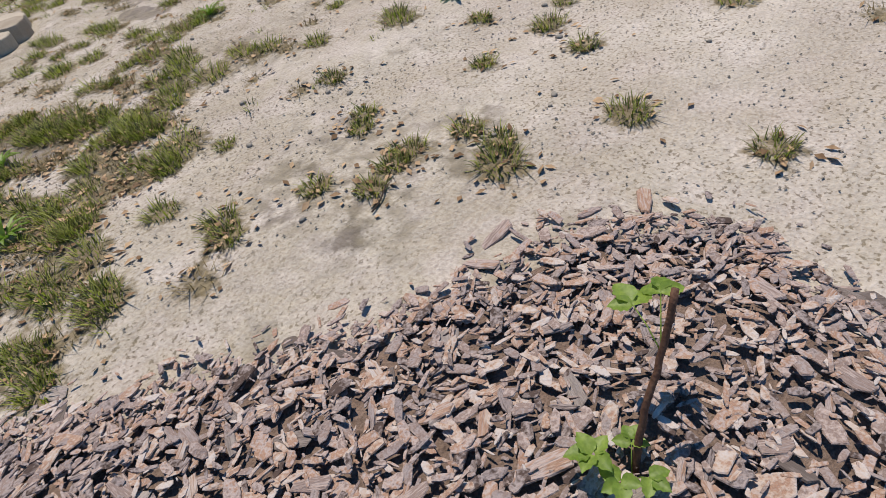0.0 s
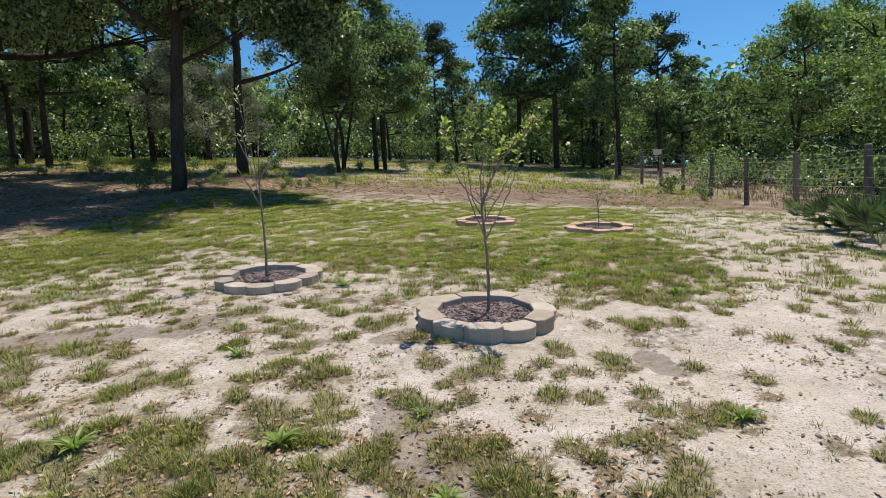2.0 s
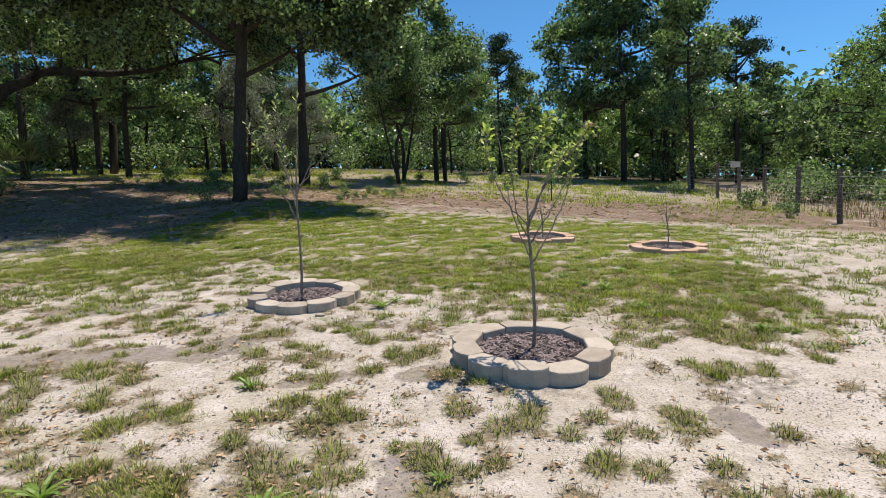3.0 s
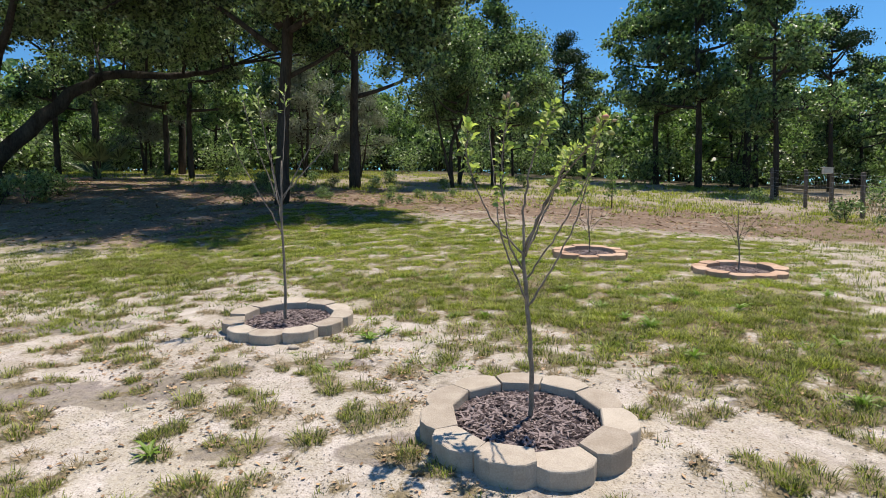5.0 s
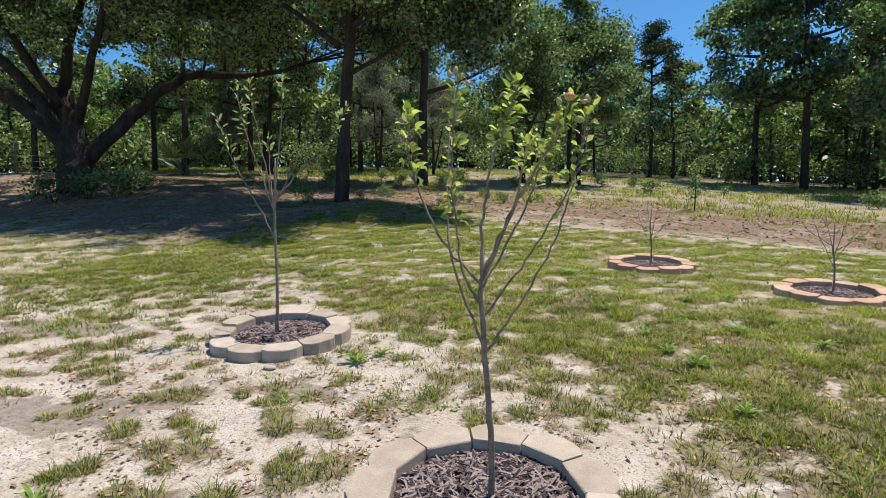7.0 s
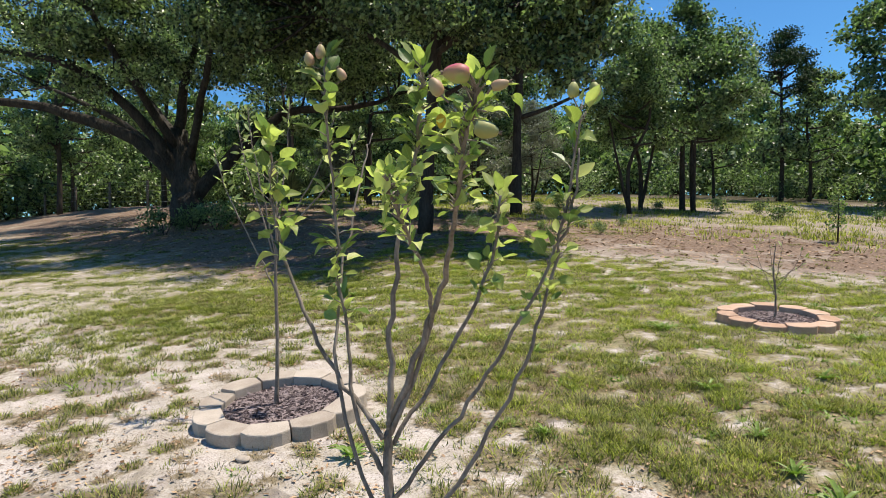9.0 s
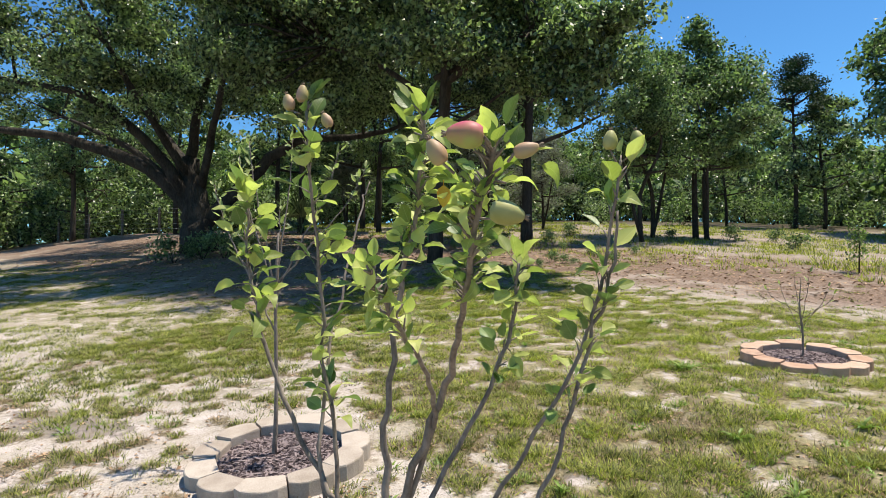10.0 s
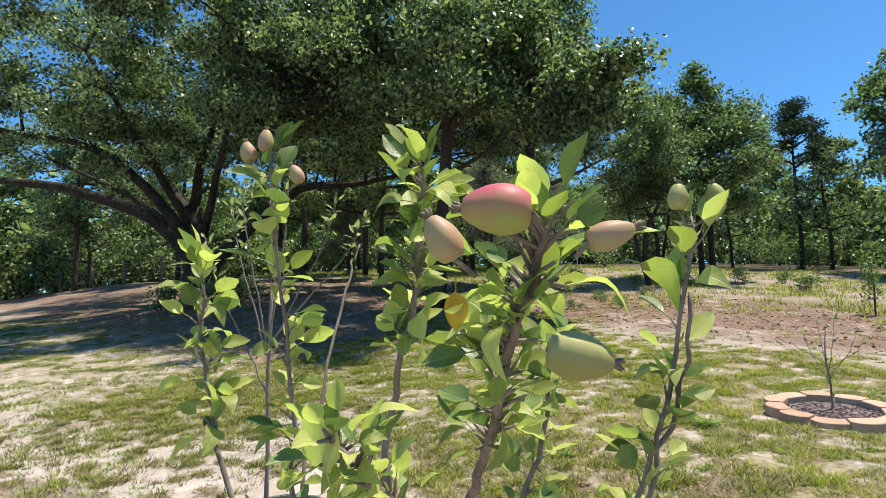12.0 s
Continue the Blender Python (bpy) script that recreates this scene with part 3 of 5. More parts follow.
trunk_a = (rel((0.005, 0.0, 0.02), (0.01, -0.02, 0.35), (-0.01, -0.03, 0.65), (-0.035, -0.01, 0.88), (-0.036, 0, 0.95)), [0.0135, 0.012, 0.011, 0.0095, 0.008])
limbs_a = [
    (rel((-0.012, -0.033, 0.68), (-0.14, -0.04, 1.0), (-0.185, 0.02, 1.24), (-0.25, 0.16, 1.48), (-0.27, 0.21, 1.56)), [0.005, 0.004, 0.003, 0.0022, 0.0016]),
    (rel((-0.008, -0.03, 0.66), (0.11, 0.07, 0.87), (0.2, 0.14, 1.08), (0.25, 0.17, 1.28), (0.31, 0.155, 1.55)), [0.006, 0.0046, 0.0036, 0.0028, 0.002]),
    (rel((-0.036, -0.018, 0.84), (-0.1, -0.03, 0.97), (-0.13, -0.02, 1.13), (-0.14, -0.03, 1.4), (-0.09, -0.078, 1.66)), [0.006, 0.0046, 0.0036, 0.0028, 0.002]),
    (rel((-0.04, -0.01, 0.92), (-0.18, -0.04, 1.07), (-0.265, -0.06, 1.26), (-0.31, -0.06, 1.41), (-0.3, -0.06, 1.535)), [0.0056, 0.0046, 0.0036, 0.0028, 0.0018]),
    (rel((-0.036, 0, 0.94), (-0.045, 0.025, 1.13), (-0.01, 0.03, 1.36), (0.05, 0.02, 1.5), (0.11, -0.03, 1.62)), [0.0075, 0.0058, 0.0044, 0.0034, 0.0022]),
    (rel((-0.03, 0, 0.93), (0.05, 0.03, 1.13), (0.13, -0.06, 1.27), (0.2, -0.19, 1.38), (0.235, -0.25, 1.43)), [0.006, 0.0044, 0.0034, 0.0026, 0.0018]),
    (rel((-0.03, 0.005, 0.95), (0.08, 0.02, 1.2), (0.19, -0.06, 1.34), (0.29, -0.16, 1.45), (0.345, -0.2, 1.535)), [0.0072, 0.0056, 0.0042, 0.0034, 0.0024]),
    (rel((-0.017, -0.012, 0.8), (0.09, 0.07, 0.97), (0.18, 0.13, 1.14), (0.27, 0.17, 1.33), (0.3, 0.165, 1.48)), [0.005, 0.0042, 0.0034, 0.0028, 0.002]),
    (rel((-0.03, 0.0, 0.9), (0.03, 0.12, 1.08), (0.1, 0.18, 1.27), (0.13, 0.17, 1.4)), [0.005, 0.0045, 0.0035, 0.0025]),
]
leafy_a = [(0, 1, 0), (0.6, 1, 34), (0.5, 1, 78), (0.5, 1, 62), (0.58, 1, 76), (0.58, 1, 58), (0.6, 1, 112), (0.55, 0.85, 16), (0.5, 1, 36)]
tree_a = young_tree("apple_tree", foot, "young apple tree bearing small reddish-green apples, in a stone ring", trunk_a, limbs_a, leafy_a, LEAVES, 3)
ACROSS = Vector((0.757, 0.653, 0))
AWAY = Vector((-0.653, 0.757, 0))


def hang(kind, at, way, mesh, label, stalk_to):
    """An apple with its stalk."""
    ob = part("apple", mesh, None, tree_a, label)
    p = SLOPE @ Vector(at) - foot
    w = Vector(way).normalized()
    ob.matrix_basis = aim(p - w * mesh["long"] / 2, w, kind)
    cx = mesh["long"] * 0.955
    sepals = [[(Vector((cx - 0.001, 0, 0)), 0.0016), (Vector((cx + 0.0022, 0.0016 * math.cos(k * 1.26), 0.0016 * math.sin(k * 1.26))), 0.0011), (Vector((cx + 0.0042, 0.0028 * math.cos(k * 1.26), 0.0028 * math.sin(k * 1.26))), 0.0004)] for k in range(5)]
    part("calyx", tubes("calyx", sepals, M_CALYX, 5), M_CALYX, ob, "withered greyish-brown calyx")
    q = SLOPE @ Vector(stalk_to) - foot
    part("stalk", tubes("stalk", [[(p - w * mesh["long"] * 0.42, 0.0012), (q, 0.0014)]], M_SAPBARK, 6), M_SAPBARK, tree_a)


def fruit(name, mat, long, wide):
    me = apple_mesh(name, mat, long, wide)
    me["long"] = long
    return me


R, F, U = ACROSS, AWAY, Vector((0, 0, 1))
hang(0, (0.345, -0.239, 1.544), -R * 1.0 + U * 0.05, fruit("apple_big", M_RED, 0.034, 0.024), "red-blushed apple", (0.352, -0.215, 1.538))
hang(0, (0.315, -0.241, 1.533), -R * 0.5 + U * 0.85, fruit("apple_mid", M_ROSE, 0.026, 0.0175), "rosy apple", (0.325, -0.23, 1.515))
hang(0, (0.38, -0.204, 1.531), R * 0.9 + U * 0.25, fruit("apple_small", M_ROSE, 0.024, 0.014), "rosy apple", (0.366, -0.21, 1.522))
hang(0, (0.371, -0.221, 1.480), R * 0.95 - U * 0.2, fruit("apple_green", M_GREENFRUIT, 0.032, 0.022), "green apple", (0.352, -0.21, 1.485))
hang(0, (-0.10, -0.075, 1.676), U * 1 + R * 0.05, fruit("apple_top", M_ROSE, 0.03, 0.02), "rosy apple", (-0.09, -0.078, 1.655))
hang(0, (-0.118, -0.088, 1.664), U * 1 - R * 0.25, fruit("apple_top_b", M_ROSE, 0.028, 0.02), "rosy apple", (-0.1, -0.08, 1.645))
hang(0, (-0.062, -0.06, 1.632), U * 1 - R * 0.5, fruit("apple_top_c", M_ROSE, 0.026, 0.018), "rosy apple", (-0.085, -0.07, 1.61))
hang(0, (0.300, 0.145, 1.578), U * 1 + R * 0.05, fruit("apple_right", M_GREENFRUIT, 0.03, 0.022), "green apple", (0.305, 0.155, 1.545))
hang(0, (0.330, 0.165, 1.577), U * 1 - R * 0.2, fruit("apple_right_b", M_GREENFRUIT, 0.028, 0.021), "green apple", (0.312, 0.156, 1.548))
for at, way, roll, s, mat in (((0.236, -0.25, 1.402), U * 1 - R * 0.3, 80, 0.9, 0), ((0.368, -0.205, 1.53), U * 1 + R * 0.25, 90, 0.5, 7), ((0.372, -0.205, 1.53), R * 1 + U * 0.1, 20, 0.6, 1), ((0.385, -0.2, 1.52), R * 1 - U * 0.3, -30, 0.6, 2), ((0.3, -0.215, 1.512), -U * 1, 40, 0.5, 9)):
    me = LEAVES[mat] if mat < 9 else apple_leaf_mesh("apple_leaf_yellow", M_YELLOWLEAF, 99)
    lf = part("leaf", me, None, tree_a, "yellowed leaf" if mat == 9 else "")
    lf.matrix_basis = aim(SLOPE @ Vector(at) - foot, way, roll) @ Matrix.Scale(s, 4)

# the other three young trees
M_PALELEAF = material("pale leaf", (0.24, 0.28, 0.1), (0.46, 0.5, 0.24), 14, 0.5, 0.2, 5, 0.5, 1, 0.35, "object", bump_size=0.002)
PALE = [apple_leaf_mesh("pale_leaf", M_PALELEAF, 120 + i, 0.062, 0.02) for i in range(3)]


def limb_fan(specs, z0, z1):
    return [([Vector((0, 0, z)), Vector((dx * 0.4, dy * 0.4, z + (zt - z) * 0.35)), Vector((dx * 0.8, dy * 0.8, z + (zt - z) * 0.7)), Vector((dx, dy, zt))], [0.006, 0.005, 0.0038, 0.0022]) for z, dx, dy, zt in specs]


b_specs = [(0.62, -0.3, -0.2, 1.35), (0.78, -0.22, -0.1, 1.5), (0.8, -0.08, -0.12, 1.55), (0.82, 0.28, 0.2, 1.5), (0.85, 0.38, 0.3, 1.42), (0.8, 0.0, 0.1, 1.6), (0.7, -0.2, 0.15, 1.25)]
B_UP = 1.27
b_specs = [(z * B_UP, dx * 1.15, dy * 1.15, zt * B_UP) for z, dx, dy, zt in b_specs]
young_tree("apple_tree", (at_b[0] - 0.02, at_b[1] - 0.04, at_b[2] + 0.03), "slender young apple tree with sparse pale leaves, in a stone ring", ([Vector((0, 0, 0)), Vector((0.01, 0, 0.45)), Vector((0, 0, 0.95)), Vector((0.02, 0, 1.4))], [0.015, 0.012, 0.01, 0.006]), limb_fan(b_specs, 0, 0), [(0.5, 1, 22), (0.6, 1, 24), (0.7, 1, 16), (0.75, 1, 18), (0.65, 1, 24), (0.75, 1, 14), (0.75, 1, 10)], PALE, 5)
c_specs = [(0.3, -0.2, 0.0, 0.85), (0.35, 0.25, 0.1, 0.8), (0.4, 0.1, -0.15, 0.95), (0.38, -0.08, 0.15, 0.98), (0.45, 0.3, -0.05, 0.72), (0.5, -0.3, -0.1, 0.75)]
for spot, seed, sc in ((at_c, 8, 1.0), (at_d, 9, 0.88)):
    young_tree("apple_tree", (spot[0], spot[1], spot[2] + 0.03), "small bare young apple tree with thin twigs, in a stone ring", ([Vector((0, 0, 0)), Vector((0.01, 0, 0.25)), Vector((-.01, 0, 0.5)), Vector((0, 0.02, 0.8))], [0.01, 0.009, 0.007, 0.003]), [([q * sc for q in p], [k * 0.7 for k in rd]) for p, rd in limb_fan(c_specs, 0, 0)], [(0.6, 1, 2)] * 6, PALE, seed)


# ---- large trees ----
def crown_points(blobs, per, seed, tight=0.2):
    r = np.random.default_rng(seed)
    out = []
    for cx, cy, cz, rx, ry, rz in blobs:
        boughs = max(4, per // 7)
        d = r.normal(0, 1, (boughs, 3)) + np.array([0, 0, 0.25])
        d /= np.linalg.norm(d, axis=1)[:, None]
        ends = np.array([cx, cy, cz]) + d * r.uniform(0.5, 1.12, (boughs, 1)) * np.array([rx, ry, rz])
        sub = r.normal(0, 1, (boughs, 7, 3)) * np.array([rx, ry, rz * 0.7]) * tight
        out.append((ends[:, None, :] + sub).reshape(-1, 3))
    return np.concatenate(out)


def big_tree(name, at, label, trunk, limbs, blobs, per, count, size, mat_leaf, mat_bark, seed, spread=0.32, sides=10, category="tree", group="", tight=0.2):
    """A tapered trunk with limbs, twigs that reach into the crown, and a crown of small leaves in clumps with gaps."""
    r = random.Random(seed)
    tree = thing(name, at, label, category, group)
    part("trunk", tubes("trunk", [smooth_line(*trunk, 4, trunk[1][0] * 0.06)], mat_bark, sides), mat_bark, tree)
    tips = crown_points(blobs, per, seed, tight)
    lines = []
    for pts, rad in limbs:
        ln = smooth_line(pts, rad, 4, rad[0] * 0.15)
        lines.append(ln)
        part("limb", tubes("limb", [ln], mat_bark, 8), mat_bark, tree)
    nodes = [q for ln in lines for q, _ in ln[2:]] + [Vector(p) for p in trunk[0][-2:]]
    twigs = []
    for t in tips[:: max(1, len(tips) // 70)]:
        t = Vector(t)
        q = min(nodes, key=lambda k: (k - t).length)
        mid = q.lerp(t, 0.5) + Vector((r.gauss(0, .15), r.gauss(0, .15), r.gauss(0.1, .15)))
        twigs.append([(q, 0.045), (mid, 0.03), (t, 0.012)])
    tagged(part("twig_network", tubes("twig_network", twigs, mat_bark, 4), mat_bark, tree), kind="stuff")
    crown = part("crown", leaf_cloud("crown", tips, (spread, spread, spread * 0.6), count, size, mat_leaf), mat_leaf, tree)
    return tree


def V(*p):
    return [Vector(q) for q in p]


# the old spreading oak
oak_at = on_ground(-17.5, 7.9, -0.05)


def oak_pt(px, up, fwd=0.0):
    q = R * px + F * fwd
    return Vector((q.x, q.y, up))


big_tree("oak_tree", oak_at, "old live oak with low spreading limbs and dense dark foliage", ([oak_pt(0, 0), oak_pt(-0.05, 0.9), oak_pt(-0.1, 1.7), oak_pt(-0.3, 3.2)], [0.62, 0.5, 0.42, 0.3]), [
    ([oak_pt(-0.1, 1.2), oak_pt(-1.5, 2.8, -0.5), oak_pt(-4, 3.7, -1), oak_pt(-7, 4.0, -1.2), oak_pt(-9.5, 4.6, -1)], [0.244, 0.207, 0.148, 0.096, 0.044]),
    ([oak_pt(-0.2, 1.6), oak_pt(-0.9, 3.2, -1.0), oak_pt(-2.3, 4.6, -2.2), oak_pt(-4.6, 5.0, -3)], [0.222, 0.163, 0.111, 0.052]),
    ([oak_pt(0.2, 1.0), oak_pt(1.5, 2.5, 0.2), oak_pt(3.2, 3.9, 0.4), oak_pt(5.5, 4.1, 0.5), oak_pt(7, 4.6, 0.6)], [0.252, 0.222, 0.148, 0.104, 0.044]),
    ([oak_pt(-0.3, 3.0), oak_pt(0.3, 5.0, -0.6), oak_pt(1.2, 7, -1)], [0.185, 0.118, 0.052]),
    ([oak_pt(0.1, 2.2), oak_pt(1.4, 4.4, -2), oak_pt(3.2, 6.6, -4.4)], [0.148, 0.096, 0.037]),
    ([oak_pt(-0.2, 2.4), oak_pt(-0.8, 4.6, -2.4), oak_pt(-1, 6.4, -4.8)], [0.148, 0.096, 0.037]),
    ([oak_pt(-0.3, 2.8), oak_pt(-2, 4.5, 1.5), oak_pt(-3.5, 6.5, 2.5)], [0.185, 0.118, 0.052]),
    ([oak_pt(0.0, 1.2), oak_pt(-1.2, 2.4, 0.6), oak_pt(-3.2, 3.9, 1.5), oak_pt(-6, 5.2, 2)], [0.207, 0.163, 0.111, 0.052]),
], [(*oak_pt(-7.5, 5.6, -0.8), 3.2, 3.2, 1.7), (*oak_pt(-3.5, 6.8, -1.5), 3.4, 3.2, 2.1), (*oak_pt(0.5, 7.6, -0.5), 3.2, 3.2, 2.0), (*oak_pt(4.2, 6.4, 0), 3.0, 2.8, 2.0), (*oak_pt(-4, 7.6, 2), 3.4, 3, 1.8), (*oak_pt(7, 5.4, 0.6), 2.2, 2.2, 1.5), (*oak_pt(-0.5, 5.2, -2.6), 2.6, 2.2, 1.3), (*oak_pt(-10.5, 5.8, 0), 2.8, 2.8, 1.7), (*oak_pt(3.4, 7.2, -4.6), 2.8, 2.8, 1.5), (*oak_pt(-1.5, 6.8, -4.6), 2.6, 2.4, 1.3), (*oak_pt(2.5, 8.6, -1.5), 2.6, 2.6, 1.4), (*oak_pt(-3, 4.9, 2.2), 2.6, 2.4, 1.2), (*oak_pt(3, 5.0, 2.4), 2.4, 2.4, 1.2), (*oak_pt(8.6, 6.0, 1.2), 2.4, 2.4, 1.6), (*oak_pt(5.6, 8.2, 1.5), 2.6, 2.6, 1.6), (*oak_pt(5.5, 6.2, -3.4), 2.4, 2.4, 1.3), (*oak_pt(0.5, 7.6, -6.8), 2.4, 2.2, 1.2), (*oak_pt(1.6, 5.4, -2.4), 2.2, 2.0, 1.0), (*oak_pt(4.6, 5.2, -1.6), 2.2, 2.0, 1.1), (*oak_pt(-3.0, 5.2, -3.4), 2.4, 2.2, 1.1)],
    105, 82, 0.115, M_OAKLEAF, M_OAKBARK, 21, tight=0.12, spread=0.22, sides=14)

# two tall trees in the middle of the yard
t1 = on_ground(-8.25, 9.4, -0.05)
big_tree("shade_tree", t1, "tall dark shade tree with a straight trunk and dense crown", (V((0, 0, 0), (0.12, 0, 2), (0.32, 0.05, 4.5), (0.5, 0, 8)), [0.2, 0.155, 0.14, 0.06]), [
    (V((0.03, 0, 3.2), (0.8, 0.5, 3.7), (1.6, 1.1, 4.4)), [0.07, 0.05, 0.025]), (V((0.0, 0, 4), (-1.2, -0.6, 5), (-2.4, -1.4, 5.6)), [0.09, 0.06, 0.03]),
    (V((0.0, 0, 4.6), (1.3, 1.2, 5.6), (2.4, 2.2, 6.2)), [0.09, 0.06, 0.03]), (V((0.0, 0, 5.2), (0.6, -1.2, 6.3), (0.9, -2.0, 7)), [0.08, 0.05, 0.02]), (V((0.3, 0, 4.4), (2.0, 0.4, 5.2), (4.3, 0.5, 5.0)), [0.09, 0.06, 0.025])],
    [(-2.4, -1.7, 5.6, 2.4, 2.4, 1.5), (1.4, 0.8, 6.0, 1.5, 1.5, 1.4), (0, -0.8, 7.4, 2.8, 2.8, 1.8), (-0.6, 0.8, 9.6, 2.4, 2.4, 1.6), (-3.2, -2.2, 7.2, 1.9, 1.9, 1.4), (1.4, -1.8, 5.2, 1.8, 1.8, 1.1), (0.7, 0.3, 8.4, 1.4, 1.4, 1.4), (-2.2, 0.4, 8.8, 2.0, 2.0, 1.5), (2.7, 0.4, 5.2, 1.3, 1.3, 1.2), (4.1, 0.4, 4.2, 0.9, 0.9, 1.2), (-4.4, -2.4, 6.2, 1.7, 1.7, 1.2)], 126, 84, 0.115, M_OAKLEAF, M_BARK, 31, 0.22, tight=0.13)
t2 = on_ground(-9.4, 15.5, -0.05)
big_tree("shade_tree", t2, "tall shade tree with a straight dark trunk and drooping branches", (V((0, 0, 0), (0.05, 0, 2.5), (0.1, 0.05, 6), (0.0, 0, 11)), [0.23, 0.15, 0.125, 0.06]), [
    (V((0.05, 0, 3.4), (1.2, 0.8, 3.9), (2.4, 1.6, 4.6)), [0.09, 0.06, 0.03]), (V((0.08, 0, 4.8), (-1.4, 0.2, 6), (-2.8, -0.4, 6.8)), [0.1, 0.07, 0.03]),
    (V((0.1, 0, 5), (1.2, 1.0, 6), (2.2, 1.8, 6.4)), [0.11, 0.07, 0.03]), (V((0.1, 0, 6), (0.4, -1.6, 7.4), (0.5, -2.6, 8)), [0.1, 0.06, 0.03])],
    [(1.7, 1.4, 6.1, 1.7, 1.7, 1.9), (-1.8, 0, 7, 2.4, 2.3, 1.8), (0.3, -1, 8.2, 2.8, 2.6, 1.9), (0.2, 0.6, 10.4, 2.8, 2.8, 1.9), (0.5, 0.8, 9.0, 1.6, 1.6, 1.5), (0.2, 0.2, 12.3, 1.7, 1.7, 1.3)], 119, 76, 0.13, M_WOODLEAF, M_BARK, 32, 0.24, tight=0.13)


def wood_tree(seed, tall, wide, mat, mat_bark=M_BARK, bare=0.35, size=0.24, per=34, count=44, lean=0.0, stems=1):
    """A tree of the surrounding woods, at the origin."""
    r = random.Random(seed)
    trunk = (V((0, 0, -0.2), (r.gauss(0, .1), r.gauss(0, .1), tall * 0.3), (lean + r.gauss(0, .2), r.gauss(0, .2), tall * 0.6), (lean * 1.4, 0, tall * 0.95)), [tall * 0.0155, tall * 0.0115, tall * 0.008, 0.025])
    limbs, blobs = [], []
    for i in range(11):
        u = (i + r.random()) / 11
        z = tall * (bare + (0.9 - bare) * u)
        a = i * 2.4 + r.uniform(-0.5, 0.5)
        d = wide * (0.5 + 0.45 * math.sin(math.pi * (0.15 + 0.75 * u)) - 0.42 * u) * r.uniform(0.6, 1.2)
        e = Vector((math.cos(a) * d + lean * z / tall, math.sin(a) * d, z + tall * r.uniform(0.03, 0.12)))
        mid = Vector((lean * z / tall, 0, z)).lerp(e, 0.55)
        limbs.append(([Vector((lean * z / tall, 0, z)), mid - Vector((0, 0, 0.15)), e], [tall * 0.008, tall * 0.005, 0.015]))
        s = wide * r.uniform(0.22, 0.36)
        blobs.append((e.x, e.y, e.z, s, s, s * r.uniform(0.6, 0.95)))
        if i % 2:
            blobs.append((mid.x, mid.y, mid.z + s * 0.4, s * 0.9, s * 0.9, s * 0.75))
    blobs.append((lean + 0.1, 0, tall * 0.92, wide * 0.2, wide * 0.2, wide * 0.24))
    blobs.append((lean * 1.2, 0.1, tall * 1.0, wide * 0.11, wide * 0.11, wide * 0.2))
    for k in range(1, stems):
        a = r.uniform(0, 6.28)
        limbs.append((V((0, 0, 0.1), (math.cos(a) * 0.4, math.sin(a) * 0.4, tall * 0.25), (math.cos(a) * 0.9, math.sin(a) * 0.9, tall * 0.6)), [tall * 0.011, tall * 0.009, tall * 0.005]))
    return trunk, limbs, blobs, per, count, size, mat, mat_bark, seed + 100


def stand(name, label, spots, spec, group):
    """One tree, then copies of it at the other spots: (x, y, turn, scale)."""
    x, y, turn, s = spots[0]
    first = big_tree(name, on_ground(x, y, -0.05), label, *spec, spread=0.3, sides=8, group=group)
    first.matrix_basis = pose(*on_ground(x, y, -0.05), 0, 0, turn) @ Matrix.Scale(s, 4)
    for x, y, turn, s in spots[1:]:
        c = copy_thing(first, pose(*on_ground(x, y, -0.05), 0, 0, turn))
        c.scale = (s, s, s)
    return first


# single trees seen between the yard and the woods
stand("oak_sapling_tree", "slim young oak with a leaning trunk and light crown", [(-6.8, 19.2, 0, 0.85), (-7.4, 22.0, 130, 0.95), (-5.4, 22.3, 70, 1.0)], wood_tree(41, 7.0, 2.6, M_WOODLEAF, bare=0.4, size=0.125, per=28, count=36, lean=0.5, stems=2), "slim oaks beyond the yard")
stand("tall_oak_tree", "tall full-crowned oak standing at the woods' edge", [(-5.9, 22.6, 20, 0.72), (3.7, 31, 200, 1.15), (6.4, 25.8, 80, 0.82), (-18.8, 17.3, 10, 0.8), (1.6, 34, 300, 1.1), (7.6, 37, 45, 0.95), (-17.5, 28, 120, 0.95), (-18.5, 24, 33, 0.95), (-22.5, 19.5, 250, 0.9), (-27, 17, 90, 0.9), (-27.5, 11.5, 10, 0.8), (-31, 8, 160, 0.8)], wood_tree(42, 11.5, 3.3, M_WOODLEAF, bare=0.3, size=0.21, per=28, count=32, lean=0.2), "tall oaks at the woods' edge")
stand("pine_tree", "tall pine with a bare trunk and a thin crown", [(6.6, 34.5, 0, 1.0), (-4.3, 36, 50, 0.6), (-21.6, 14.8, 100, 0.7), (-24, 22, 10, 0.9), (10.5, 33, 60, 0.6)], wood_tree(43, 16, 3.4, M_PINE, bare=0.6, size=0.2, per=28, count=24), "pines in the woods")
stand("moss_draped_tree", "small tree draped with pale grey hanging moss", [(-15.2, 21, 0, 0.72), (-13.4, 23.5, 90, 0.6), (-24.5, 20, 200, 0.7)], wood_tree(55, 8.0, 2.8, M_MOSS, bare=0.2, size=0.15, per=28, count=26, stems=2), "moss-draped trees")

